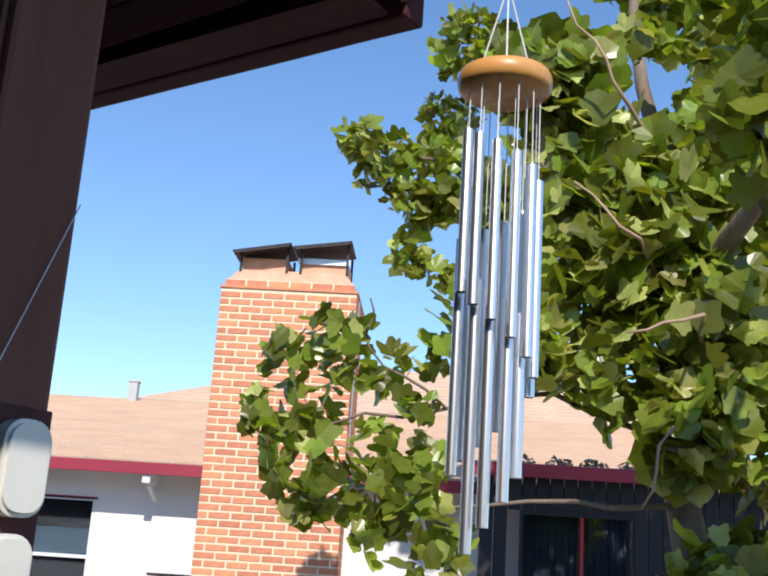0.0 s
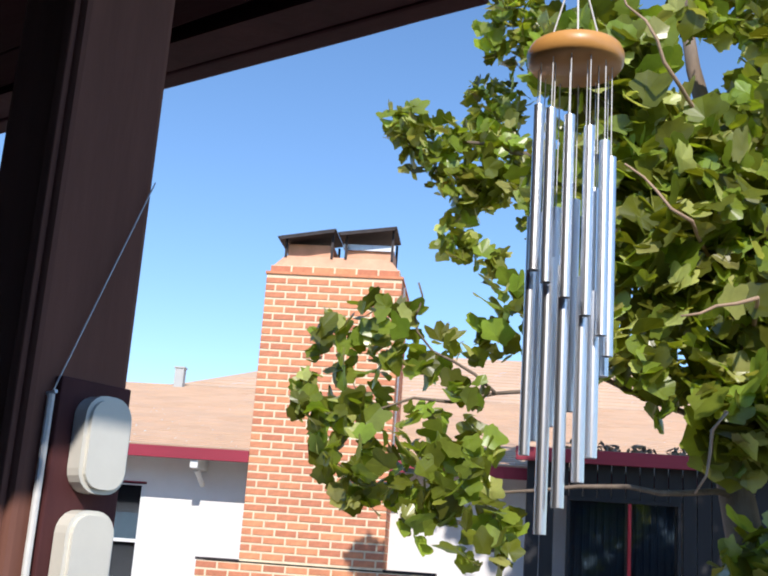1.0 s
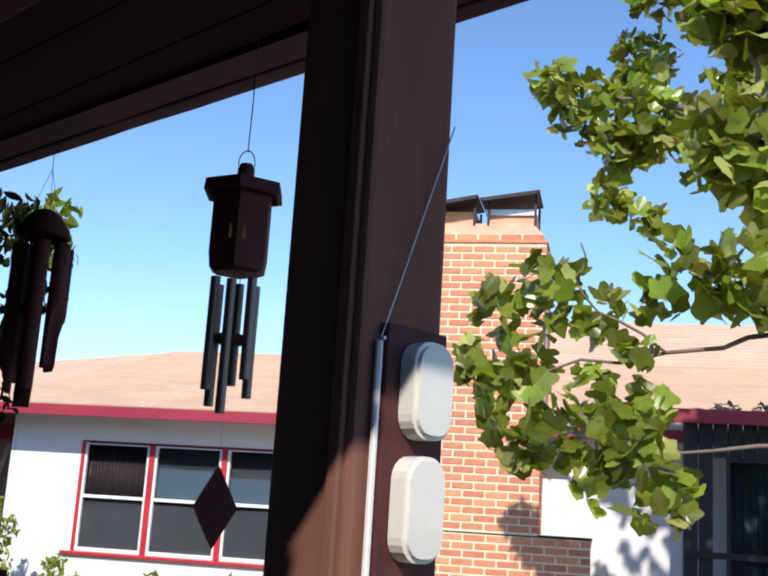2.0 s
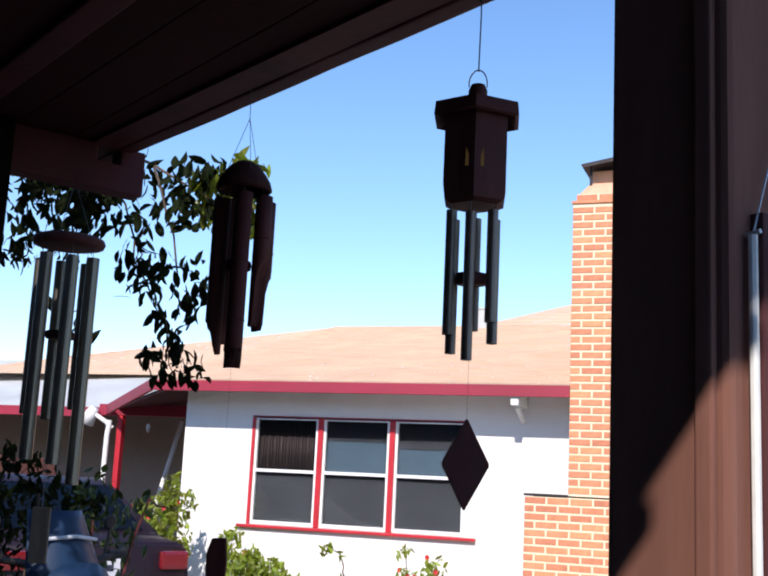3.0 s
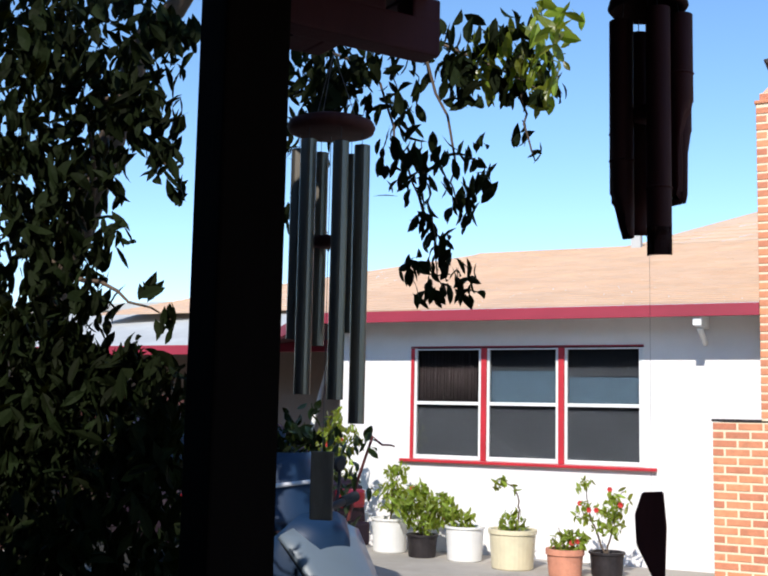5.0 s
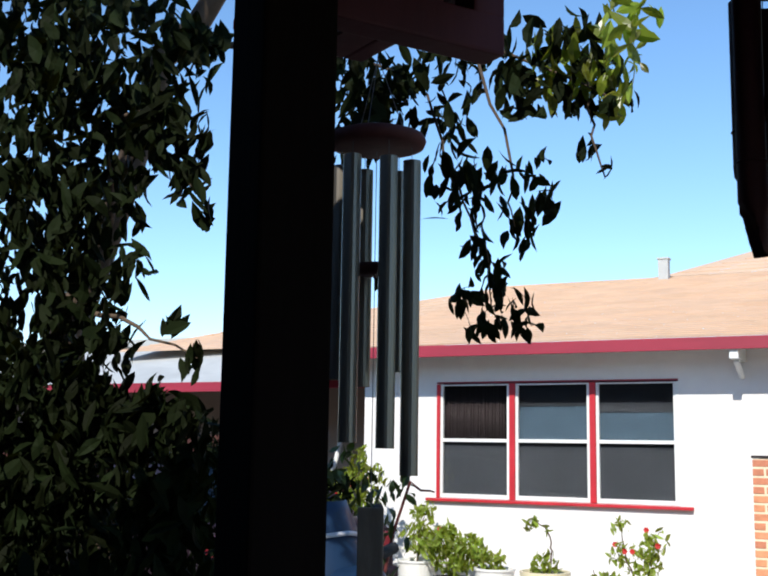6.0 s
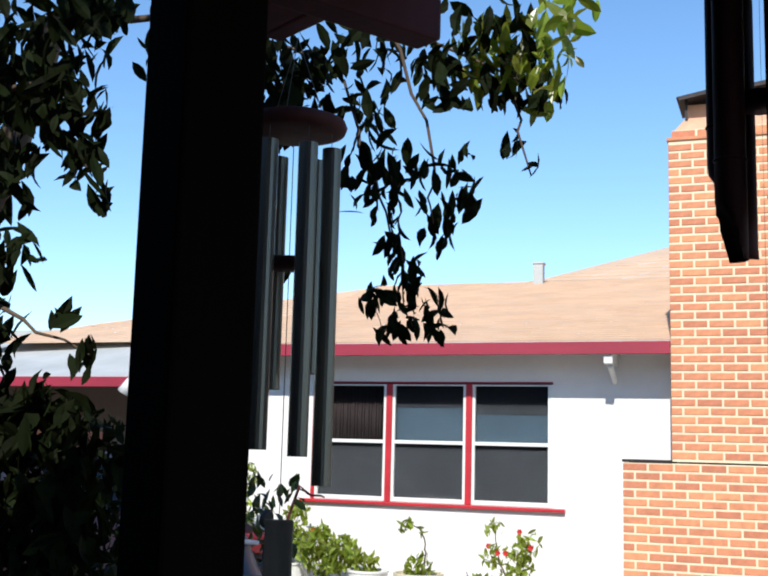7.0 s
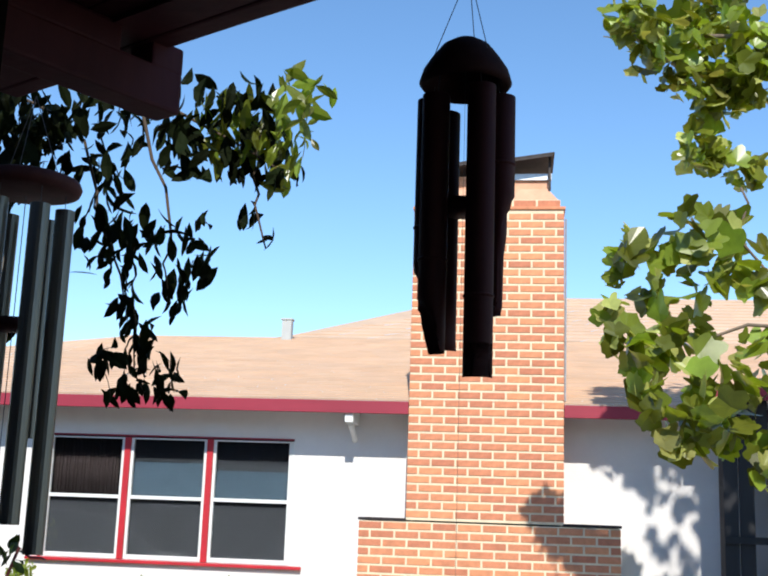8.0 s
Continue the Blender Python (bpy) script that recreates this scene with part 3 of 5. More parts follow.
part("lamp_head", tube([(-5.42, 11.2, 2.06), (-5.30, 11.2, 2.26)], 0.09, 12, taper=[0.11, 0.06]), M_WHITEPAINT, fl, smooth=True)
part("arm", tube([(-5.34, 11.2, 2.2), (-5.15, 11.25, 2.08), (-5.06, 11.29, 2.0)], 0.03, 8), M_WHITEPAINT, fl)
st = thing("leaning_pole", "white pole leaning against the shaded wall", "pole")
part("shaft", tube([(-4.86, 11.75, 0.0), (-4.60, 12.3, 2.17)], 0.032, 8), M_WHITEPAINT, st)
hl = thing("hanging_ornament", "small white ornament hanging in the porch", "ornament")
part("string", tube([(-4.55, 11.35, 2.17), (-4.55, 11.35, 2.07)], 0.004, 5), M_STRING, hl)
part("drop", lathe([(0, 2.08), (0.03, 2.05), (0.02, 1.98), (0, 1.95)], 10, x=-4.55, y=11.35), M_WHITEPAINT, hl, smooth=True)
fh = thing("neighbour_house", "pale neighbour house beyond the yard", "house")
part("wall", box(-22, -11.7, 19, 24, -0.2, 3.62), M_STUCCO, fh)
rb = prism([(-22.3, 18.7), (-11.4, 18.7), (-11.4, 24.4), (-22.3, 24.4)], 3.62, 3.78)
for q in rb.verts:
    if q.co.z > 3.7 and q.co.y > 20:
        q.co.z += 0.25
part("roof", rb, M_GREYROOF, fh)
part("window", box(-13.9, -13.2, 18.96, 19.01, 2.95, 3.45), M_CURTAIN, fh, "grey window")

# ---- chimney ----
ch = thing("chimney", "red brick chimney with cream joints and two flues", "chimney")
CX0, CX1, BX0, BX1 = 1.418, 2.812, 1.0, 3.30
core = box(CX0 + 0.004, CX1 - 0.004, FY + 0.006, 10.2, 1.40, 4.27)
box(BX0 + 0.004, BX1 - 0.004, FY + 0.006, WY - 0.002, 0.0, 1.385, 0, core)
part("mortar_core", core, M_MORTAR, ch, "cream mortar joints")
# Thin caps on the shoulders; the dark shadow there is put into their colour.
part("ledge", box(BX0 - 0.01, CX0, FY - 0.004, WY - 0.003, 1.388, 1.412, 0.004), M_DARKMETAL, ch, "thin shoulder cap with shadow in its colour")
part("ledge", box(CX1, BX1 + 0.01, FY - 0.004, WY - 0.003, 1.388, 1.412, 0.004), M_DARKMETAL, ch, "thin shoulder cap with shadow in its colour")
top = box(CX0 - 0.012, CX1 + 0.012, FY - 0.012, 10.21, 4.262, 4.292, 0.006)
part("corbel", top, M_BRICKSTUFF, ch, "thin projecting brick course")
cr = box(CX0 + 0.034, CX1 - 0.034, FY + 0.034, 10.15, 4.292, 4.366)
part("crown_bed", cr, M_MORTAR, ch)
for i in range(6):
    xb = CX0 + 0.03 + i * 0.2245
    part("crown_brick", box(xb, min(xb + 0.205, CX1 - 0.03), FY + 0.028, FY + 0.12, 4.30, 4.36, 0.004), M_BRICK, ch)
cw = prism([(CX0 + 0.05, FY + 0.05), (CX1 - 0.05, FY + 0.05), (CX1 - 0.05, 10.12), (CX0 + 0.05, 10.12)], 4.366, 4.50)
for q in cw.verts:
    if q.co.z > 4.45:
        q.co.x += 0.10 if q.co.x < 2 else -0.10
        q.co.y += 0.08 if q.co.y < 9.7 else -0.08
part("crown", cw, M_CLAYWASH, ch, "sloped clay-coloured crown")
for cx, tilt in ((1.815, 10.0), (2.44, 8.0)):
    fl = part("flue", box(cx - 0.24, cx + 0.24, FY + 0.20, 9.95, 4.49, 4.65, 0.01), M_CLAYWASH, ch, "clay flue")
    cap = box(-0.305, 0.305, -0.31, 0.31, -0.009, 0.009, 0.004)
    box(-0.285, 0.285, -0.312, -0.305, -0.03, -0.008, 0, cap)
    cap.transform(Matrix.Translation((cx - 0.02, 9.56, 4.715 if cx < 2 else 4.775)) @ pose(0, 0, 0, 0, -tilt, 0))
    part("cap", cap, M_DARKMETAL, ch, "dark metal chimney cap")
    for sx in (-1, 1):
        for sy in (-1, 1):
            part("cap_leg", box(cx + sx * 0.24 - 0.012, cx + sx * 0.24 + 0.012, 9.62 + sy * 0.26 - 0.012, 9.62 + sy * 0.26 + 0.012, 4.48, (4.715 if cx < 2 else 4.775) + sx * 0.035 - 0.008), M_DARKMETAL, ch)
part("flashing", box(2.16, 2.70, FY + 0.17, FY + 0.19, 4.60, 4.665, 0.003), M_GALV, ch, "bright galvanised strip under the cap")
part("strap", tube([(CX1 + 0.02, FY + 0.10, 4.2), (CX1 + 0.012, FY + 0.10, 2.5)], 0.010, 6), M_GALV, ch, "thin conduit down the side")


# ---- plants ----
def leaf_lobed(rnd):
    """Five uneven lobes with notches between them."""
    pts = [(rnd.uniform(-0.06, 0.06), -0.30)]
    for i in range(5):
        a = -math.pi / 2 + 0.62 + i * 0.95 + rnd.uniform(-0.12, 0.12) + 0.02
        r = (0.66, 0.90, 1.05, 0.90, 0.66)[i] * rnd.uniform(0.8, 1.15)
        pts.append((math.cos(a - 0.20) * r * 0.91, math.sin(a - 0.20) * r * 0.91))
        pts.append((math.cos(a) * r, math.sin(a) * r))
        pts.append((math.cos(a + 0.21) * r * 0.90, math.sin(a + 0.21) * r * 0.90))
        if i < 4:
            q = rnd.uniform(0.64, 0.80)
            pts.append((math.cos(a + 0.475) * q, math.sin(a + 0.475) * q))
    return pts


def leaf_oval(rnd):
    w = rnd.uniform(0.30, 0.46)
    return [(0, -1.0), (w * 0.7, -0.6), (w, -0.05), (w * 0.72, 0.5), (w * 0.1, 1.0), (-w * 0.68, 0.5), (-w, 0.0), (-w * 0.72, -0.55)]


def leaves(blobs, count, size, shape, seed, droop=0.4, spread=1.0, facing=9.0):
    """Loose leaves within balls (x, y, z, r); folded along the middle rib."""
    rnd = random.Random(seed)
    verts, faces = [], []
    weights = [b[3] ** 2 for b in blobs]
    total = sum(weights)
    for b, w in zip(blobs, weights):
        for i in range(max(3, int(count * w / total))):
            while True:
                p = Vector((rnd.uniform(-1, 1), rnd.uniform(-1, 1), rnd.uniform(-1, 1)))
                if p.length <= 1:
                    break
            c = Vector(b[:3]) + p * b[3] * spread
            s = size * rnd.uniform(0.55, 1.25)
            turn = rnd.gauss(0, facing) if facing < 5 else rnd.uniform(0, math.tau)
            rot = Euler((rnd.gauss(radians(50 + 40 * droop), 0.6), rnd.gauss(0, 0.5), turn)).to_matrix()
            ol = shape(rnd)
            fold = rnd.uniform(0.05, 0.35)
            curl = rnd.uniform(-0.3, 0.55)
            i0 = len(verts)
            verts.append(tuple(c))
            for x, y in ol:
                verts.append(tuple(c + rot @ Vector((x * s, y * s, (abs(x) * fold - curl * y * y) * s))))
            n = len(ol)
            for k in range(n):
                faces.append((i0, i0 + 1 + k, i0 + 1 + (k + 1) % n))
    b = bmesh.new()
    me = bpy.data.meshes.new("leaves")
    me.from_pydata(verts, [], faces)
    b.from_mesh(me)
    bpy.data.meshes.remove(me)
    return b


def limb(points, r0, r1, seed, bm=None, jit=0.03):
    rnd = random.Random(seed)
    pts = []
    P = [Vector(p) for p in points]
    for a, b in zip(P, P[1:]):
        for k in range(4):
            q = a.lerp(b, k / 4)
            if pts:
                q += Vector((rnd.uniform(-jit, jit), rnd.uniform(-jit, jit), rnd.uniform(-jit, jit)))
            pts.append(q)
    pts.append(P[-1])
    n = len(pts)
    return tube(pts, r0, 8, bm, taper=[r0 + (r1 - r0) * i / (n - 1) for i in range(n)])


TREE_A = [(3.08, 5.6, 4.4, 0.17), (3.3, 5.6, 4.21, 0.25), (3.52, 5.6, 3.9, 0.2), (3.68, 6.4, 4.87, 0.28), (3.71, 5.6, 4.12, 0.3),
          (3.44, 5.6, 3.55, 0.15), (3.68, 5.6, 3.44, 0.11), (3.785, 6.4, 5.58, 0.30), (4.2, 6.4, 5.3, 0.3), (4.3, 5.2, 4.2, 0.3)]
TREE_F = [(2.911, 4.054, 2.536, 0.154), (3.175, 3.913, 2.635, 0.138), (2.866, 3.828, 2.151, 0.091), (3.061, 3.996, 2.255, 0.176),
        (3.251, 3.967, 2.437, 0.117), (2.933, 3.908, 1.943, 0.092), (3.168, 3.868, 1.95, 0.149), (3.035, 3.922, 1.759, 0.046),
        (3.392, 3.941, 2.096, 0.151), (3.557, 3.881, 1.871, 0.195), (3.453, 3.888, 1.677, 0.138), (3.601, 3.937, 2.305, 0.116),
        (3.503, 4.058, 2.596, 0.059), (3.705, 3.976, 2.567, 0.128), (3.775, 3.885, 2.778, 0.103), (3.729, 3.883, 1.631, 0.195),
        (2.79, 4.0, 2.33, 0.06), (3.12, 4.05, 2.55, 0.1), (3.28, 4.0, 2.68, 0.1), (2.97, 4.0, 2.1, 0.1),
        (3.3, 4.05, 1.85, 0.13), (3.12, 4.0, 1.75, 0.09), (3.45, 4.0, 2.45, 0.12), (3.62, 3.95, 2.02, 0.14)]
TREE_R = [(4.05, 3.9, 3.34, 0.28), (4.1, 3.9, 4.08, 0.27), (4.35, 3.9, 4.12, 0.27), (4.49, 3.9, 3.62, 0.31), (4.74, 3.9, 3.24, 0.36),
          (4.98, 3.9, 3.65, 0.34), (4.47, 3.9, 2.99, 0.33), (5.0, 3.9, 2.87, 0.35), (4.6, 3.9, 2.5, 0.3), (4.93, 3.9, 2.2, 0.26), (5.04, 3.9, 2.43, 0.27),
          (5.12, 3.9, 4.29, 0.19), (4.74, 3.9, 4.36, 0.14),
          (5.1, 3.9, 1.5, 0.3), (4.1, 3.8, 2.65, 0.22),
          (5.4, 4.2, 3.2, 0.5), (5.5, 4.2, 2.3, 0.45), (5.5, 4.3, 4.2, 0.5)]
tree = thing("tree", "leafy tree with large lobed sunlit green leaves", "tree")
tr = limb([(5.15, 4.3, -0.05), (5.05, 4.25, 1.2), (4.95, 4.2, 2.2), (4.9, 4.25, 3.4), (4.75, 4.4, 4.6)], 0.13, 0.035, 5)
part("trunk", tr, M_BARK, tree, smooth=True)
for i, pts in enumerate((((4.95, 4.2, 2.2), (4.3, 4.0, 2.4), (3.75, 3.95, 2.32), (3.0, 4.0, 2.2)),
                         ((4.9, 4.25, 3.2), (4.3, 4.9, 3.8), (3.8, 5.5, 4.2), (3.2, 5.6, 4.3)),
                         ((4.93, 4.2, 2.6), (4.6, 3.9, 3.1), (4.2, 3.9, 3.6), (4.05, 3.9, 4.1)),
                         ((4.98, 4.2, 1.9), (4.4, 3.9, 1.9), (3.55, 3.9, 1.78)),
                         ((4.85, 4.3, 3.8), (5.2, 4.1, 4.3), (5.4, 4.2, 4.7)),
                         ((3.75, 3.95, 2.32), (3.36, 3.95, 2.6), (3.34, 3.95, 2.86)))):
    part("limb", limb(pts, 0.008 if i == 5 else 0.018 if i in (0, 3) else 0.045, 0.005, 20 + i), M_BARK, tree, smooth=True)
part("crown", leaves(TREE_A, 860, 0.086, leaf_lobed, 31, 0.2, facing=1.3), M_LEAF, tree, kind="stuff")
part("crown", leaves(TREE_F, 380, 0.088, leaf_lobed, 32, 0.2, facing=1.4), M_LEAF, tree, kind="stuff")
part("crown", leaves(TREE_R, 1900, 0.125, leaf_lobed, 33, 0.2, facing=1.3), M_LEAF, tree, kind="stuff")
part("crown", leaves(TREE_R, 800, 0.062, leaf_lobed, 35, 0.2), M_LEAF, tree, kind="stuff")
# Lighter outer leaves stand in for sun highlights on the crown.
part("crown", leaves(TREE_R, 760, 0.10, leaf_lobed, 39, 0.0, spread=1.1, facing=1.0), M_LEAFSUN, tree, "outer leaves with sun highlights in their colour", kind="stuff")
part("crown", leaves(TREE_A, 260, 0.075, leaf_lobed, 40, 0.0, spread=1.05, facing=1.0), M_LEAFSUN, tree, "outer leaves with sun highlights in their colour", kind="stuff")
part("crown", leaves(TREE_F, 30, 0.085, leaf_lobed, 30, 0.0, spread=1.1, facing=1.0), M_LEAFSUN, tree, "outer leaves with sun highlights in their colour", kind="stuff")

for i, pts in enumerate((((4.95, 4.1, 2.3), (4.75, 3.5, 2.2), (4.62, 3.45, 1.85)), ((4.9, 4.1, 3.0), (4.6, 3.5, 3.1), (4.3, 3.45, 3.35)),
                         ((4.98, 4.1, 2.6), (4.9, 3.45, 2.75), (4.55, 3.4, 2.62)), ((4.9, 4.1, 3.6), (4.5, 3.5, 3.9), (4.25, 3.45, 4.3)))):
    part("twig", limb(pts, 0.014, 0.005, 80 + i, jit=0.02), M_TANTRIM, tree, "bare pale twig", smooth=True)
# Leaves added behind the crown, hidden by it, to shade the shed.
TREE_SHADE_B = [(4.55, 5.2, 4.3, 0.32), (4.95, 5.2, 4.0, 0.4), (4.75, 5.2, 3.6, 0.35), (5.3, 5.2, 4.2, 0.4), (5.15, 5.2, 3.5, 0.4), (5.6, 5.2, 3.8, 0.4)]
part("crown", leaves(TREE_SHADE_B, 800, 0.11, leaf_lobed, 29, 0.2), M_LEAF, tree, kind="stuff")
# High crown added mostly out of view to shade the house wall.
TREE_SHADE_TOP = [(4.3, 5.0, 5.85, 0.42), (4.9, 5.0, 5.95, 0.5), (5.5, 5.0, 5.95, 0.5), (4.6, 4.2, 6.05, 0.5), (5.2, 4.2, 6.1, 0.5), (3.85, 5.2, 5.85, 0.3),
            (5.9, 4.8, 6.2, 0.5), (4.8, 5.8, 6.3, 0.45), (4.3, 5.6, 6.2, 0.35)]
part("limb", limb([(4.75, 4.4, 4.6), (4.8, 4.6, 5.4), (4.9, 4.8, 6.2)], 0.034, 0.008, 28), M_BARK, tree, smooth=True)
part("crown", leaves(TREE_SHADE_TOP, 620, 0.11, leaf_lobed, 36, 0.2), M_LEAF, tree, kind="stuff")
# Leaf masses added mostly out of view to shade low foliage and wall.
TREE_SHADE_UP = [(5.0, 1.5, 3.25, 0.42), (5.5, 1.4, 3.4, 0.45), (4.9, 1.9, 2.9, 0.3), (5.35, 2.0, 3.0, 0.3), (5.05, 1.8, 3.45, 0.3), (4.72, 1.7, 3.35, 0.26), (4.7, 1.6, 2.9, 0.25)]
TREE_SHADE_OVER = [(4.95, 4.9, 5.35, 0.38), (5.3, 4.9, 5.2, 0.5), (5.9, 4.8, 5.0, 0.5), (6.5, 4.9, 4.8, 0.55), (5.6, 5.2, 5.7, 0.5), (6.3, 5.2, 5.6, 0.55), (7.1, 4.9, 5.1, 0.55)]
# Limbs that tie the added shade leaves to the trunk.
part("limb", limb([(4.93, 4.22, 2.9), (5.2, 3.2, 3.4), (5.3, 2.2, 3.7), (5.3, 1.4, 3.8)], 0.06, 0.012, 29), M_BARK, tree, smooth=True)
part("limb", limb([(4.93, 4.22, 2.9), (5.3, 4.6, 4.2), (5.7, 4.9, 5.1), (6.4, 5.0, 5.4)], 0.06, 0.012, 31), M_BARK, tree, smooth=True)
part("crown", leaves(TREE_SHADE_OVER, 1400, 0.12, leaf_lobed, 37, 0.2), M_LEAF, tree, kind="stuff")
part("crown", leaves(TREE_SHADE_UP, 800, 0.11, leaf_lobed, 34, 0.2), M_LEAF, tree, kind="stuff")

VINE = [(1.354, 1.428, 2.243, 0.057), (1.407, 1.453, 2.187, 0.058), (1.502, 1.387, 2.218, 0.056), (1.552, 1.422, 2.281, 0.057),
        (1.535, 1.483, 2.148, 0.05), (1.644, 1.483, 2.256, 0.067), (1.773, 1.36, 2.224, 0.063), (1.784, 1.373, 2.134, 0.055),
        (1.885, 1.348, 2.219, 0.055), (1.91, 1.411, 2.155, 0.056), (1.964, 1.345, 2.093, 0.023), (1.595, 1.413, 2.011, 0.056),
        (1.576, 1.444, 1.963, 0.049), (1.678, 1.385, 1.979, 0.04), (1.754, 1.448, 1.988, 0.041), (1.08, 1.6, 2.31, 0.06),
        (1.2, 1.6, 2.24, 0.06), (1.3, 1.55, 2.29, 0.06), (1.33, 1.5, 2.14, 0.05), (1.2, 1.62, 2.1, 0.05),
        (1.05, 1.65, 2.18, 0.05), (1.12, 1.7, 1.95, 0.04), (1.25, 1.66, 1.86, 0.03), (1.42, 1.34, 2.17, 0.05),
        (1.026, 1.55, 2.2, 0.05), (1.06, 1.55, 2.08, 0.04), (1.011, 1.55, 2.32, 0.06), (1.106, 1.55, 2.3, 0.06), (1.19, 1.55, 2.34, 0.06), (1.05, 1.55, 2.43, 0.07), (1.0, 1.6, 2.12, 0.05)]
VINE_TIP = [(1.865, 1.465, 2.034, 0.025), (1.914, 1.431, 1.984, 0.016), (1.766, 1.494, 1.95, 0.025), (1.689, 1.5, 1.918, 0.034),
        (1.681, 1.551, 1.87, 0.026), (1.602, 1.507, 1.911, 0.025), (1.578, 1.574, 1.866, 0.026), (1.595, 1.6, 1.809, 0.035),
        (1.561, 1.619, 1.759, 0.044), (1.614, 1.649, 1.754, 0.045), (1.638, 1.687, 1.723, 0.037), (1.541, 1.676, 1.695, 0.027),
        (1.498, 1.623, 1.76, 0.018)]
MASS = [(0.88, 1.15, 2.27, 0.19), (0.7, 1.15, 2.13, 0.17), (1.02, 1.15, 2.09, 0.09), (1.07, 1.15, 1.98, 0.05), (1.12, 1.15, 1.91, 0.03),
        (0.84, 1.15, 1.96, 0.1), (0.72, 1.15, 1.86, 0.1), (0.91, 1.15, 1.8, 0.06), (0.79, 1.15, 1.75, 0.09), (0.88, 1.15, 1.66, 0.06),
        (0.73, 1.15, 1.58, 0.12), (1.06, 1.15, 1.67, 0.025), (1.12, 1.15, 1.61, 0.02), (1.1, 1.15, 1.57, 0.02), (1.1, 1.15, 2.28, 0.05),
        (0.63, 1.15, 2.38, 0.14), (0.5, 1.2, 1.9, 0.2), (0.45, 1.2, 1.5, 0.2), (0.62, 1.2, 1.35, 0.2)]
small = thing("small_tree", "small-leaved tree overhanging the porch corner in shade", "tree")
part("trunk", limb([(0.15, 1.75, -0.02), (0.22, 1.7, 0.9), (0.35, 1.62, 1.7), (0.62, 1.62, 2.5), (0.9, 1.7, 2.9)], 0.07, 0.025, 8), M_TWIG, small, smooth=True)
for i, pts in enumerate((((0.62, 1.62, 2.5), (0.9, 1.68, 2.5), (1.2, 1.58, 2.42), (1.6, 1.42, 2.32), (1.96, 1.35, 2.1)),
                         ((1.2, 1.58, 2.42), (1.5, 1.44, 2.2), (1.57, 1.47, 1.98), (1.58, 1.57, 1.87), (1.60, 1.66, 1.70)),
                         ((1.6, 1.42, 2.32), (1.72, 1.42, 2.0), (1.69, 1.5, 1.9)),
                         ((0.45, 1.62, 2.0), (0.7, 1.3, 2.2), (0.95, 1.15, 2.15), (1.1, 1.15, 1.95)),
                         ((0.35, 1.62, 1.7), (0.6, 1.25, 1.75), (0.9, 1.15, 1.7), (1.12, 1.15, 1.6)),
                         ((1.9, 1.38, 2.2), (1.88, 1.42, 2.08), (1.91, 1.43, 1.97)))):
    part("limb", limb(pts, 0.012 if i in (0, 3, 4) else 0.004, 0.0016, 50 + i, jit=0.012), M_TWIG, small, smooth=True)
# Most leaves carry shade in their colour; the tuft has the lighter, sunlit material.
part("crown", leaves(VINE, 900, 0.029, leaf_oval, 41, 0.8, spread=1.4), M_LEAFSHADE, small, kind="stuff")
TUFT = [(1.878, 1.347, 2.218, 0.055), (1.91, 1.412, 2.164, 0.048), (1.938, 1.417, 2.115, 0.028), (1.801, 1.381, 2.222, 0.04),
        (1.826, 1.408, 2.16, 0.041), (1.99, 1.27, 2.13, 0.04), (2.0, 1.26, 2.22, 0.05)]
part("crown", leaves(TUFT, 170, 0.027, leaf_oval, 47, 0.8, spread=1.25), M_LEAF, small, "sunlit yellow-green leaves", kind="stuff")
part("crown", leaves(VINE_TIP, 150, 0.028, leaf_oval, 42, 0.9, spread=1.4), M_LEAFSHADE, small, kind="stuff")
part("crown", leaves(MASS, 3000, 0.033, leaf_oval, 43, 0.7, spread=1.1), M_LEAFSHADE, small, kind="stuff")
# Unseen upper crown, added above the view so it shades the leaves below.
SHADE_CANOPY = [(0.3, 0.7, 3.2, 0.55), (0.9, 0.6, 3.3, 0.5), (1.35, 0.5, 3.3, 0.45), (-0.3, 0.8, 3.0, 0.6), (0.6, 0.2, 3.8, 0.6), (1.3, -0.1, 3.8, 0.5),
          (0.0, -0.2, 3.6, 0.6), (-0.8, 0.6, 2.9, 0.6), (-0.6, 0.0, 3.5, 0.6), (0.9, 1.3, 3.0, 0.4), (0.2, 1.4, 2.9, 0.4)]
part("crown", leaves(SHADE_CANOPY, 5200, 0.045, leaf_oval, 45, 0.4), M_LEAFSHADE, small, kind="stuff")
HEDGE = [(-0.45, 2.6, 1.36, 0.27), (-0.05, 2.6, 1.30, 0.22), (-0.57, 2.6, 1.1, 0.3), (-0.14, 2.6, 1.08, 0.28), (0.08, 2.6, 0.9, 0.2),
         (-0.3, 2.6, 0.6, 0.4), (0.0, 2.6, 0.4, 0.35), (-0.9, 2.7, 0.9, 0.45), (-1.0, 2.8, 0.45, 0.45)]
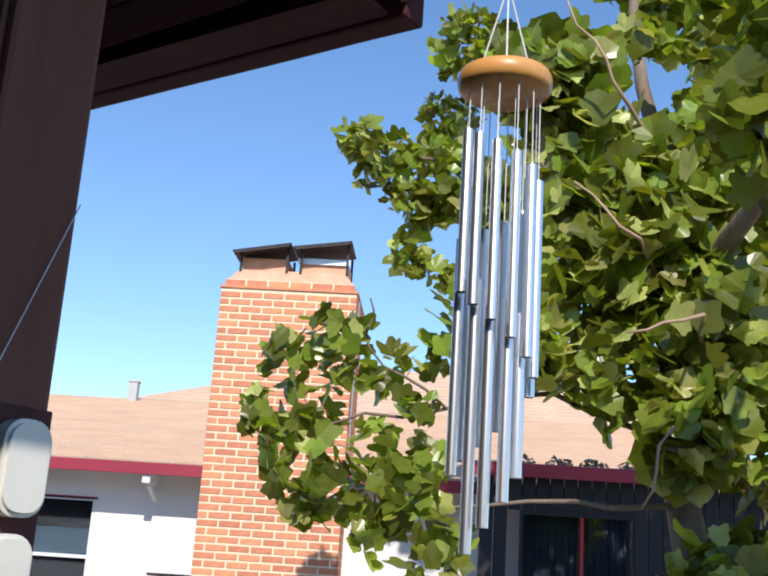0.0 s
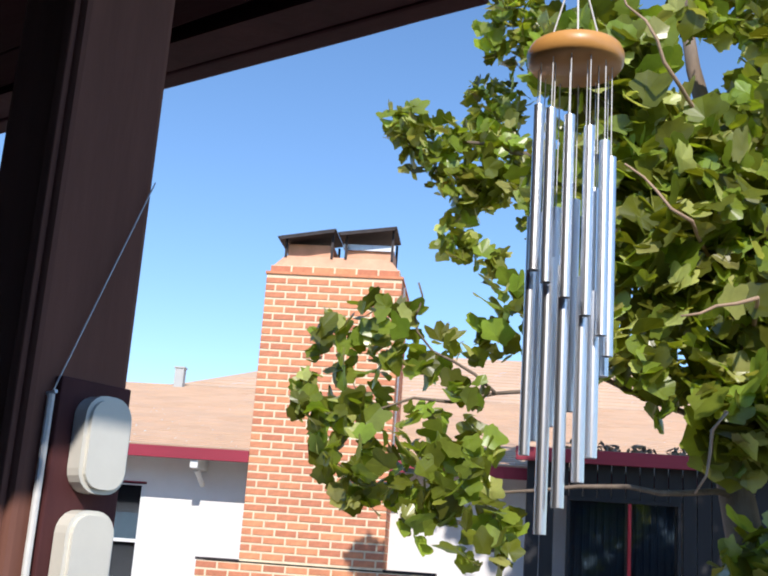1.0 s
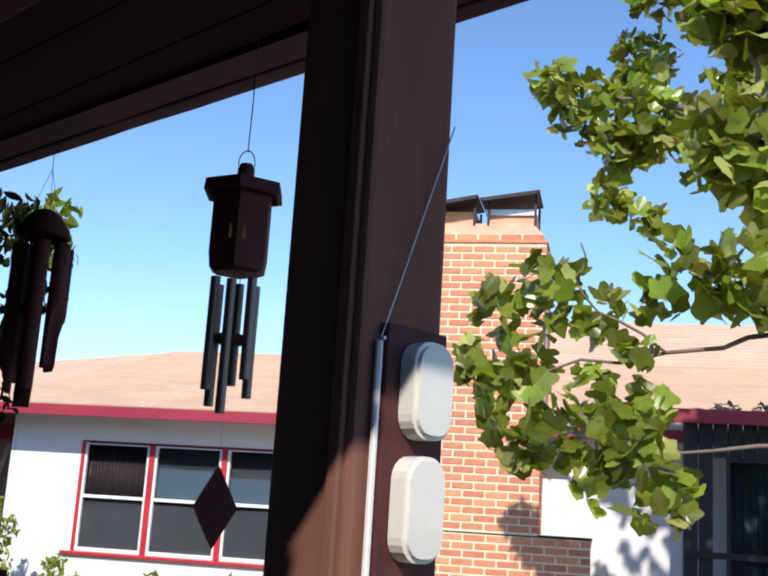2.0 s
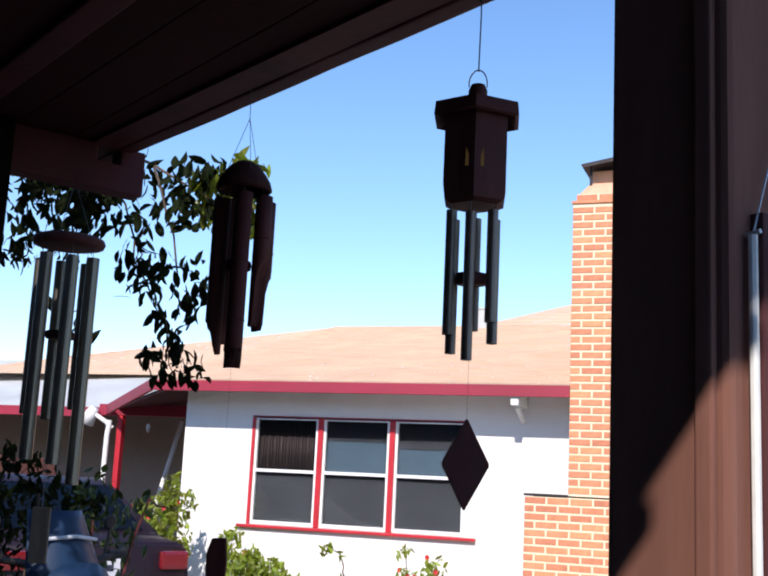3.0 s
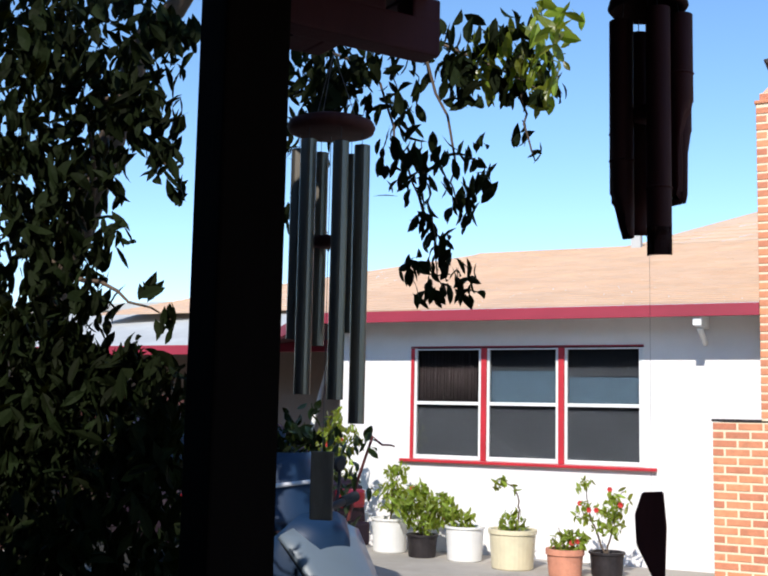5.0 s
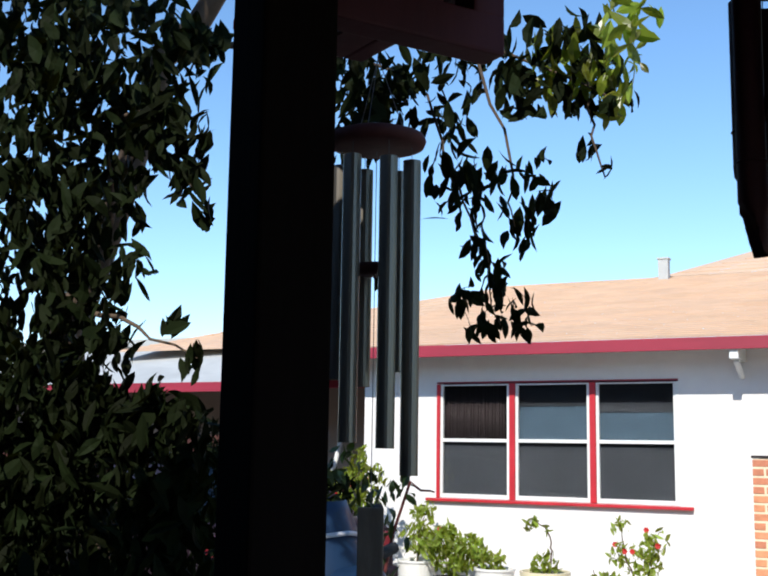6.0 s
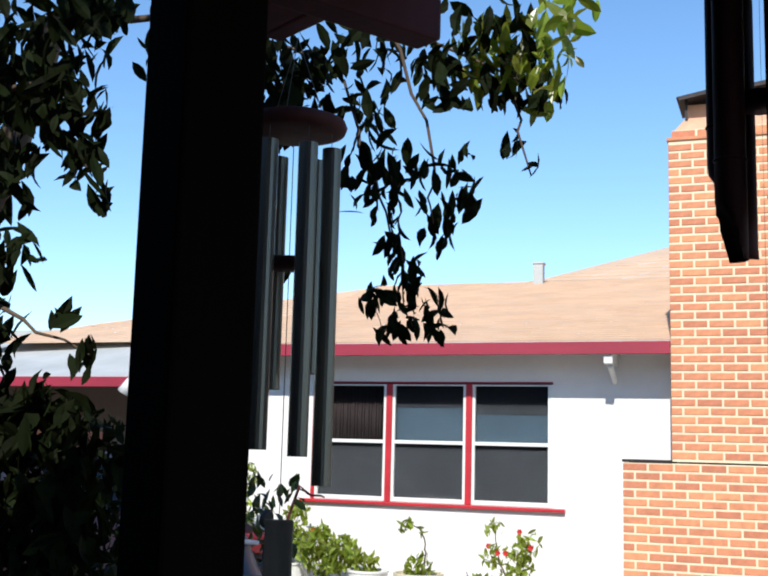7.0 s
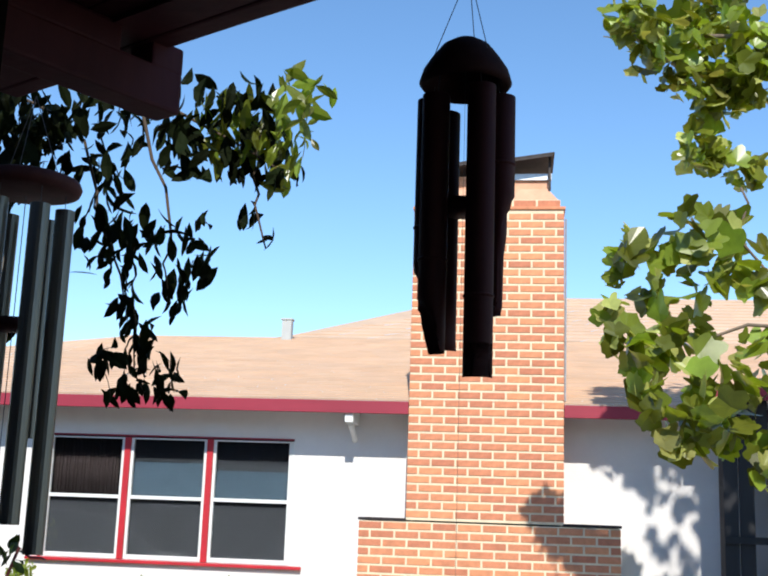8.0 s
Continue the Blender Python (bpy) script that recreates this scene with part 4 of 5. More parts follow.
DARK = [(-0.03, 2.9, 1.44, 0.1), (0.17, 2.9, 1.36, 0.12), (0.37, 2.9, 1.28, 0.12), (0.08, 2.9, 1.2, 0.15), (0.36, 2.9, 1.12, 0.13), (0.52, 2.9, 1.27, 0.06),
        (-0.04, 2.9, 1.08, 0.14), (-0.15, 2.9, 1.3, 0.15), (0.1, 2.95, 0.8, 0.25), (0.25, 2.95, 0.4, 0.3)]
dark = thing("garden_shrub", "shrub between porch and driveway with shade in its leaf colour", "shrub")
part("stem", limb([(0.15, 2.95, -0.02), (0.15, 2.93, 0.6), (0.2, 2.9, 1.3)], 0.03, 0.008, 11), M_TWIG, dark)
part("foliage", leaves(DARK, 1300, 0.034, leaf_oval, 48, 0.5), M_LEAFSHADE, dark, kind="stuff")
LOW = [(1.06, 1.22, 1.46, 0.06), (1.12, 1.22, 1.39, 0.045), (0.97, 1.22, 1.51, 0.06), (0.8, 1.22, 1.52, 0.1), (0.93, 1.22, 1.46, 0.09), (1.04, 1.22, 1.42, 0.06), (0.98, 1.22, 1.34, 0.1), (0.82, 1.22, 1.42, 0.13), (0.62, 1.24, 1.45, 0.15), (1.06, 1.22, 1.28, 0.06), (0.55, 1.25, 1.25, 0.2), (0.8, 1.22, 1.2, 0.2), (1.02, 1.22, 1.15, 0.17), (0.5, 1.25, 0.9, 0.25), (0.78, 1.22, 0.9, 0.25), (1.05, 1.22, 0.85, 0.2),
       (0.6, 1.25, 0.5, 0.28), (0.95, 1.22, 0.5, 0.28), (0.3, 1.3, 1.2, 0.25), (0.25, 1.3, 0.7, 0.3), (0.75, 1.25, 0.18, 0.25)]
low = thing("porch_shrub", "dense shrub beside the porch post with shade in its leaf colour", "shrub")
part("stem", limb([(0.75, 1.25, -0.02), (0.76, 1.25, 0.6), (0.8, 1.24, 1.2)], 0.03, 0.008, 10), M_TWIG, low)
part("foliage", leaves(LOW, 5600, 0.036, leaf_oval, 46, 0.5), M_LEAFSHADE, low, kind="stuff")
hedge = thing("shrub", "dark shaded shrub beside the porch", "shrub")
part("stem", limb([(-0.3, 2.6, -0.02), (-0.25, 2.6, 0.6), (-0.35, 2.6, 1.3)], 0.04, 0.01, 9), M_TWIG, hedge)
part("foliage", leaves(HEDGE, 2200, 0.038, leaf_oval, 44, 0.5), M_LEAFSHADE, hedge, kind="stuff")


# ================= wind chimes on the porch edge =================
def chime_tube(parent, material, x, y, z_top, z_low, r, z_hang, cut=0.0, turn=0.0, label="", wall=0.0016, name="tube", cord=M_STRING):
    t = part(name, pipe(z_low, z_top, r, wall, 18, x, y, cut, turn), material, parent, label, smooth=False)
    part("string", tube([(x, y, z_top - 0.012), (x * 0.985, y * 0.985, z_hang)], 0.0007, 5), cord, t)
    return t


# silver chime with a light wooden disc; tubes hang in a falling spiral
alu = thing("wind_chime", "silver aluminium wind chime with a light wooden disc", "wind chime", group="wind chimes", at=pose(3.793, -0.212, -0.031))
part("disc", lathe([(0, 2.108), (0.047, 2.108), (0.055, 2.104), (0.058, 2.096), (0.057, 2.086), (0.052, 2.080), (0, 2.079)], 40), M_LIGHTWOOD, alu, "varnished light wooden disc", True)
for k in range(3):
    a = 0.5 + k * math.tau / 3
    part("cord", tube([(0.040 * math.cos(a), 0.040 * math.sin(a), 2.107), (0.002 * math.cos(a), 0.002 * math.sin(a), 2.222)], 0.0011, 6), M_CORD, alu, "white hanging cord")
part("hook", tube([(0, 0, 2.22), (0.008, 0, 2.235), (0, 0, 2.25), (0, 0, 2.318)], 0.0016, 6), M_GALV, alu)
NT = 12
for k in range(NT):
    a = radians(200) + k * math.tau / NT
    drop = 0.085 + 0.21 * k / (NT - 1)
    ln = 0.20 + 0.075 * k / (NT - 1)
    chime_tube(alu, M_ALU, 0.044 * math.cos(a), 0.044 * math.sin(a), 2.078 - drop * 0.62, 2.078 - drop * 0.62 - ln, 0.0062, 2.08, cord=M_CORD)
for k in range(5):
    a = radians(215) + k * math.tau / 9
    chime_tube(alu, M_ALU, 0.030 * math.cos(a), 0.030 * math.sin(a), 1.84 - 0.012 * k, 1.535 + 0.028 * k, 0.0068, 2.08, cord=M_CORD)

# pagoda chime: dark wooden house over bronze tubes
bh = thing("wind_chime", "dark wooden house-shaped wind chime with bronze tubes", "wind chime", group="wind chimes", at=pose(2.953, 0.150, 0, 0, 0, 14))
part("chain", tube([(0, 0, 1.995), (0.001, 0, 2.08), (0, 0, 2.193)], 0.0011, 6), M_STRING, bh)
part("beads", lathe([(0, 2.10), (0.003, 2.103), (0.001, 2.107), (0.003, 2.112), (0.001, 2.118), (0.003, 2.124), (0, 2.128)], 8), M_DARKMETAL, bh)
ring = bmesh.new()
tube([(0.013 * math.cos(a), 0, 1.975 + 0.022 * math.sin(a)) for a in (radians(-10 + 20 * i) for i in range(11))], 0.0011, 6, ring)
part("ring", ring, M_GALV, bh, "thin wire hanging loop")
part("knob", lathe([(0, 1.976), (0.010, 1.974), (0.0135, 1.966), (0.0135, 1.952), (0.011, 1.945)], 16), M_DARKWOOD, bh, smooth=True)
HEX = [(math.cos(a), math.sin(a)) for a in (radians(30 + 60 * i) for i in range(6))]


def hexring(specs):
    b = bmesh.new()
    rows = [[b.verts.new((x * r, y * r, z)) for x, y in HEX] for r, z in specs]
    for r0, r1 in zip(rows, rows[1:]):
        for k in range(6):
            b.faces.new((r0[k], r0[(k + 1) % 6], r1[(k + 1) % 6], r1[k]))
    b.faces.new(rows[0])
    b.faces.new(rows[-1])
    bmesh.ops.recalc_face_normals(b, faces=b.faces[:])
    return b


rf = hexring([(0.012, 1.954), (0.066, 1.938), (0.068, 1.920), (0.062, 1.918), (0.050, 1.930)])
part("roof", rf, M_DARKWOOD, bh, "low dark wooden roof with a turned-down rim")
bx = hexring([(0.050, 1.926), (0.050, 1.822), (0.047, 1.800), (0.036, 1.795)])
part("body", bx, M_DARKWOOD, bh)
for sx in (-1, 1):
    tri_bm = bmesh.new()
    vs = [tri_bm.verts.new(p) for p in ((sx * 0.002, -0.0440, 1.842), (sx * 0.013, -0.0440, 1.842), (sx * 0.012, -0.0440, 1.868))]
    tri_bm.faces.new(vs)
    ex = bmesh.ops.extrude_face_region(tri_bm, geom=tri_bm.faces[:])
    for q in ex["geom"]:
        if isinstance(q, bmesh.types.BMVert):
            q.co.y -= 0.0012
    part("inlay", tri_bm, M_LIGHTWOOD, bh, "small pale wooden inlay")
for k, low in enumerate((1.612, 1.576, 1.630, 1.605, 1.625, 1.590)):
    a = radians(205 + 60 * k)
    chime_tube(bh, M_BRONZE, 0.033 * math.cos(a), 0.033 * math.sin(a), 1.786 - 0.006 * (k % 2), low, 0.0075, 1.80)
part("clapper", lathe([(0, 1.700), (0.022, 1.699), (0.024, 1.692), (0.022, 1.685), (0, 1.684)], 20), M_DARKWOOD, bh, smooth=True)
part("clapper_string", tube([(0, 0, 1.795), (0, 0, 1.50)], 0.00025, 5), M_STRING, bh)
dia = prism([(0, 0.0625), (0.033, 0.0), (0, -0.0625), (-0.033, 0.0)], -0.0035, 0.0035)
bmesh.ops.bevel(dia, geom=dia.edges[:], offset=0.0018, segments=2, affect="EDGES")
dia.transform(Matrix.Translation((0, 0, 1.4395)) @ pose(0, 0, 0, 90, 0, 8))
part("sail", dia, M_DARKWOOD, bh, "dark wooden diamond wind sail")

# bamboo chime under a coconut shell
def scooped(z0, z1, shoulder, r, x, y, face, sides=24):
    """A bamboo tube whose lower half is cut away to a trough on the side named."""
    b = bmesh.new()
    levels = [(z1, 1.0), (shoulder, 1.0), (shoulder - 0.012, 0.75), (shoulder - 0.026, 0.35), (shoulder - 0.045, 0.05), (z0 + 0.012, -0.1), (z0, -0.3)]
    rows = []
    for z, c in levels:
        row = []
        for k in range(sides):
            a = k * math.tau / sides
            d, s = r * math.cos(a), r * math.sin(a)
            if d > c * r:
                half = r * math.sqrt(max(0.0, 1 - c * c))
                d = c * r - 0.6 * math.sqrt(max(0.0, half * half - s * s)) if abs(s) < half else c * r
            row.append(b.verts.new((x + d * math.cos(face) - s * math.sin(face), y + d * math.sin(face) + s * math.cos(face), z)))
        rows.append(row)
    for r0, r1 in zip(rows, rows[1:]):
        for k in range(sides):
            b.faces.new((r0[k], r0[(k + 1) % sides], r1[(k + 1) % sides], r1[k]))
    b.faces.new(rows[0])
    b.faces.new(rows[-1])
    bmesh.ops.recalc_face_normals(b, faces=b.faces[:])
    return b


bam = thing("wind_chime", "dark bamboo wind chime under a coconut shell dome", "wind chime", group="wind chimes", at=pose(2.348, 0.605, -0.006, 0, 0, -7))
prof = [(0, 2.041), (0.016, 2.038), (0.030, 2.029), (0.042, 2.013), (0.052, 1.997), (0.0565, 1.982), (0.052, 1.976), (0.046, 1.982), (0.030, 2.008), (0, 2.022)]
part("dome", lathe(prof, 40), M_COCONUT, bam, "half coconut shell dome", True)
for k in range(3):
    a = radians(80 + 120 * k)
    part("cord", tube([(0.040 * math.cos(a), 0.040 * math.sin(a), 2.014), (0.002, 0, 2.13)], 0.0006, 5), M_STRING, bam)
part("cord", tube([(0.002, 0, 2.13), (0, 0, 2.193)], 0.0007, 5), M_STRING, bam)
for x, y, low, top, share, face in ((-0.030, -0.026, 1.648, 1.958, 0.2, 215), (-0.044, 0.010, 1.672, 1.966, 0.3, 170), (0.026, -0.034, 1.644, 1.964, 0.06, 100),
                             (0.043, 0.012, 1.705, 1.966, 0.52, 10), (-0.030, 0.042, 1.66, 1.960, 0.45, 120), (0.030, 0.044, 1.70, 1.962, 0.45, 60)):
    r = 0.0168
    t = part("tube", scooped(low, top, low + (top - low) * share, r, x, y, radians(face)), M_BAMBOO, bam, "dark bamboo tube with a scooped lower half", True)
    nz = low + (top - low) * (share + 0.14)
    part("node_ring", lathe([(r - 0.0005, nz), (r + 0.0016, nz + 0.003), (r - 0.0005, nz + 0.006)], 18, x=x, y=y), M_BAMBOO, t)
    part("string", tube([(x, y, top - 0.01), (x * 0.9, y * 0.9, 1.985)], 0.0007, 5), M_STRING, t)
part("clapper", lathe([(0, 1.835), (0.024, 1.834), (0.026, 1.826), (0.024, 1.818), (0, 1.817)], 20), M_DARKWOOD, bam, smooth=True)
part("clapper_string", tube([(0, 0, 2.0), (0, 0, 1.30)], 0.00025, 5), M_STRING, bam)
sail = prism([(-0.012, 0.0), (0.016, 0.002), (0.020, -0.045), (0.017, -0.125), (0.004, -0.118), (-0.020, -0.07), (-0.022, -0.03)], -0.004, 0.004)
bmesh.ops.bevel(sail, geom=sail.edges[:], offset=0.0015, segments=2, affect="EDGES")
sail.transform(Matrix.Translation((0, 0, 1.30)) @ pose(0, 0, 0, 90, 0, 12))
part("sail", sail, M_BAMBOO, bam, "dark wooden wind sail")

# large grey tube chime with a dark wooden plate
met = thing("wind_chime", "large wind chime with thick grey metal tubes", "wind chime", group="wind chimes", at=pose(1.525, 1.165, 0, 0, 0, 10))
part("plate", lathe([(0, 2.036), (0.078, 2.036), (0.094, 2.030), (0.098, 2.020), (0.094, 2.010), (0.078, 2.006), (0, 2.006)], 40), M_DARKWOOD, met, "dark round wooden plate", True)
for k in range(3):
    a = radians(30 + 120 * k)
    part("cord", tube([(0.06 * math.cos(a), 0.06 * math.sin(a), 2.035), (0, 0, 2.193)], 0.0009, 5), M_STRING, met)
for k, low in enumerate((1.37, 1.42, 1.43, 1.55, 1.54, 1.57)):
    a = radians(7 - 60 * k)
    chime_tube(met, M_STEEL, 0.071 * math.cos(a), 0.071 * math.sin(a), 1.978 - 0.006 * (k % 2), low, 0.0175, 2.006, wall=0.0022)
part("clapper", lathe([(0, 1.775), (0.036, 1.774), (0.040, 1.764), (0.036, 1.754), (0, 1.753)], 24), M_DARKWOOD, met, smooth=True)
part("clapper_string", tube([(0, 0, 2.0), (0, 0, 1.29)], 0.0009, 5), M_STRING, met)
part("sail", box(-0.026, 0.026, -0.004, 0.004, 1.165, 1.31, 0.0038), M_BARK, met, "narrow brown wind sail")


# ================= yard things =================
def pot(name, label, x, y, r, h, material, rim=0.02):
    p = thing(name, label, "plant pot", group="pots by the wall", at=pose(x, y, 0))
    part("vessel", lathe([(0, 0.0), (r * 0.86, 0.0), (r * 0.90, 0.01), (r, h - rim), (r + 0.012, h - rim), (r + 0.012, h), (r - 0.012, h), (r - 0.02, h - 0.03)], 32), material, p, smooth=False)
    part("soil", lathe([(0, h - 0.025), (r - 0.014, h - 0.03)], 24), M_SOIL, p)
    return p


def plant(name, label, x, y, z, blobs, count, size, seed, stems, flowers=0, leaf_mat=None, stem_mat=None):
    leaf_mat = leaf_mat or M_LEAFPOT
    stem_mat = stem_mat or M_TWIG
    p = thing(name, label, "plant", at=pose(x, y, 0))
    for i, s in enumerate(stems):
        part("stem", limb([(0, 0, z - 0.02), *s], 0.010, 0.003, seed + i, jit=0.012), stem_mat, p)
    part("foliage", leaves(blobs, count, size, leaf_oval, seed, 0.3), leaf_mat, p, kind="stuff")
    rnd = random.Random(seed)
    for i in range(flowers):
        b = rnd.choice(blobs)
        c = Vector(b[:3]) + Vector((rnd.uniform(-1, 1), rnd.uniform(-1, 0), rnd.uniform(-0.3, 1))) * b[3]
        fl = bmesh.new()
        for k in range(6):
            a = k * math.tau / 6
            q = [c + Vector((0, 0, 0)), c + Vector((0.02 * math.cos(a - 0.6), -0.010, 0.02 * math.sin(a - 0.6))),
                 c + Vector((0.028 * math.cos(a), -0.006, 0.028 * math.sin(a))), c + Vector((0.02 * math.cos(a + 0.6), -0.010, 0.02 * math.sin(a + 0.6)))]
            fl.faces.new([fl.verts.new(v) for v in q])
        part("flower", fl, M_PETAL, p, "red flower")
    return p


pot("plant_pot", "white plant pot on the driveway by the wall", -2.24, 9.38, 0.19, 0.34, M_POTWHITE)
plant("potted_plant", "yellow-green plant in a white pot", -2.24, 9.38, 0.33, [(0, 0, 0.55, 0.16), (0.05, 0, 0.75, 0.12), (0.12, 0, 0.85, 0.07)], 170, 0.05, 61, [((0.02, 0, 0.6), (0.1, 0, 0.85))])
pot("plant_pot", "small dark plant pot on the driveway", -1.80, 9.20, 0.15, 0.22, M_DARKMETAL)
plant("potted_plant", "bushy green plant by the white wall", -1.80, 9.20, 0.2, [(0, 0, 0.42, 0.22), (-0.15, 0, 0.52, 0.18), (0.18, 0, 0.48, 0.17), (0.3, 0, 0.42, 0.12), (-0.05, 0, 0.66, 0.1)], 480, 0.055, 62, [((0.02, 0, 0.5),), ((-0.1, 0, 0.6),)], flowers=2)
pot("plant_pot", "round white plant pot on the driveway", -1.34, 9.18, 0.185, 0.33, M_POTWHITE)
plant("potted_plant", "low green plant in a white pot", -1.34, 9.18, 0.3, [(0, 0, 0.36, 0.13)], 70, 0.05, 63, [((0.0, 0, 0.36),)])
pot("plant_pot", "large cream glazed plant pot on the driveway", -0.76, 8.92, 0.215, 0.36, M_POTCREAM, 0.04)
plant("potted_plant", "bent succulent stem in a cream pot", -0.76, 8.92, 0.34, [(0, 0, 0.38, 0.15), (-0.16, 0, 0.74, 0.05), (-0.10, 0, 0.78, 0.05), (0.02, 0, 0.72, 0.04)], 110, 0.055, 64, [((0.06, 0, 0.45), (0.07, 0, 0.62), (0.0, 0, 0.76), (-0.12, 0, 0.80), (-0.2, 0, 0.72))])
pot("plant_pot", "terracotta plant pot on the driveway", -0.20, 8.72, 0.16, 0.24, M_TERRACOTTA, 0.05)
plant("potted_plant", "low flowering plant in a terracotta pot", -0.20, 8.72, 0.22, [(0, 0, 0.28, 0.13), (0.12, 0, 0.3, 0.1)], 130, 0.045, 65, [((-0.06, 0, 0.42),)], flowers=2)
pot("plant_pot", "dark plant pot on the driveway", 0.13, 8.90, 0.15, 0.22, M_DARKMETAL)
plant("potted_plant", "tall reddish flowering plant by the wall", 0.13, 8.90, 0.2, [(-0.2, 0, 0.55, 0.11), (-0.2, 0, 0.78, 0.09), (0.0, 0, 0.5, 0.18), (0.12, 0, 0.66, 0.12)], 230, 0.042, 66, [((-0.15, 0, 0.5), (-0.2, 0, 0.85)), ((0.05, 0, 0.45), (0.14, 0, 0.75))], flowers=5)
plant("rose_bush", "green rose bush with red flowers at the wall corner", -2.85, 8.9, 0.02, [(0, 0, 1.0, 0.26), (0.25, 0, 1.12, 0.22), (-0.2, 0, 0.85, 0.25), (0.15, 0, 0.7, 0.3), (0.2, 0, 1.35, 0.1)], 900, 0.05, 67, [((0.05, 0, 0.6), (0.1, 0, 1.2)), ((-0.1, 0, 0.5), (-0.2, 0, 0.95)), ((0.1, 0, 0.6), (0.25, 0, 1.4))], flowers=4, leaf_mat=M_LEAF)
plant("porch_plant", "leafy plant beside the porch post in shade", 0.55, 2.9, 0.0, [(-0.05, 0, 1.34, 0.10), (0.10, 0, 1.26, 0.10), (-0.08, 0, 1.18, 0.12), (0.2, 0, 1.27, 0.06), (0.1, 0, 1.05, 0.12)], 150, 0.035, 68, [((0.0, 0, 0.6), (-0.05, 0, 1.3)), ((0.03, 0, 0.6), (0.22, 0, 1.3), (0.32, 0, 1.27))], leaf_mat=M_LEAFMID, stem_mat=M_REDTWIG)

# parked car, turned along the porch
car = thing("car", "dark plum parked car seen from behind", "car", at=Matrix.Translation((-1.28, 7.0, 0)) @ pose(0, 0, 0, 0, 0, math.degrees(math.atan2(0.53, -0.85))))
# local x: forward, y: to the car's left, origin at the rear right corner
sec = [(0.0, 0.42), (0.02, 0.62), (0.05, 0.80), (0.10, 0.86), (0.55, 0.90), (1.15, 1.30), (1.5, 1.36), (2.3, 1.36), (3.0, 1.0), (4.1, 0.86), (4.3, 0.72), (4.32, 0.42), (4.3, 0.25), (0.05, 0.25)]
cb = bmesh.new()
rows = []
for y, inset in ((0.0, 0.10), (0.06, 0.0), (1.64, 0.0), (1.70, 0.10)):
    rows.append([cb.verts.new((x + (inset * 0.3 if x < 2 else -inset * 0.3), y + ((0.20 if y < 1 else -0.20) if z > 1.2 else 0), z - (inset * 0.4 if z > 0.5 else 0))) for x, z in sec])
for r0, r1 in zip(rows, rows[1:]):
    for k in range(len(sec)):
        cb.faces.new((r0[k], r0[(k + 1) % len(sec)], r1[(k + 1) % len(sec)], r1[k]))
cb.faces.new(rows[0])
cb.faces.new(rows[-1])
bmesh.ops.recalc_face_normals(cb, faces=cb.faces[:])
bmesh.ops.bevel(cb, geom=[e for e in cb.edges if len(e.link_faces) == 2 and e.calc_face_angle() > 0.35], offset=0.035, segments=3, affect="EDGES", clamp_overlap=True)
body = part("body", cb, M_CAR, car, smooth=True)
gw = bmesh.new()
vs = [gw.verts.new(p) for p in ((0.60, 0.20, 0.925), (0.60, 1.50, 0.925), (1.12, 1.40, 1.285), (1.12, 0.30, 1.285))]
gw.faces.new(vs)
ex = bmesh.ops.extrude_face_region(gw, geom=gw.faces[:])
for q in ex["geom"]:
    if isinstance(q, bmesh.types.BMVert):
        q.co += Vector((-0.012, 0, 0.014))
bmesh.ops.recalc_face_normals(gw, faces=gw.faces[:])
part("rear_window", gw, M_CARGLASS, car, "dark rear window")
for y0, y1 in ((0.05, 0.30), (1.40, 1.65)):
    part("tail_light", box(-0.012, 0.06, y0, y1, 0.65, 0.80, 0.028), M_LAMP, car, "red tail light")
pl = part("plate", box(-0.02, 0.0, 0.66, 1.04, 0.60, 0.74, 0.004), M_PLATE, car, "pale plate with plain bars")
part("bar", box(-0.024, -0.0205, 0.72, 0.98, 0.645, 0.695, 0.001), M_BAR, pl)
part("bumper", box(-0.06, 0.12, 0.03, 1.67, 0.36, 0.55, 0.03), M_CAR, car)
for x in (0.85, 3.45):
    for y in (0.02, 1.52):
        w = part("wheel", lathe([(0.19, 0.0), (0.30, 0.0), (0.32, 0.02), (0.32, 0.14), (0.30, 0.16), (0.19, 0.16)], 28), M_RUBBER, car)
        w.matrix_local = pose(x, y + 0.16, 0.32, 90, 0, 0)
        part("rim", lathe([(0, 0.05), (0.08, 0.03), (0.19, 0.02), (0.19, 0.14), (0, 0.12)], 20), M_GALV, w)
# motor scooter parked beside the porch
sc = thing("motor_scooter", "deep blue motor scooter parked in the shade beside the porch", "scooter", at=pose(0.42, 2.38, 0, 0, 0, -18))
# local x: forward
fb = bmesh.new()
sect = ((-0.72, 0.10, 0.62, 0.84), (-0.45, 0.17, 0.45, 0.80), (-0.05, 0.17, 0.34, 0.70), (0.10, 0.16, 0.30, 0.42), (0.34, 0.18, 0.30, 0.50), (0.44, 0.21, 0.36, 1.00), (0.54, 0.16, 0.62, 1.08), (0.62, 0.07, 0.74, 1.02))
rings = []
for x, w, z0, z1 in sect:
    rings.append([fb.verts.new((x, w * math.copysign(abs(math.cos(q)) ** 0.6, math.cos(q)), (z0 + z1) / 2 + (z1 - z0) / 2 * math.copysign(abs(math.sin(q)) ** 0.6, math.sin(q))))
                  for q in (i * math.tau / 20 for i in range(20))])
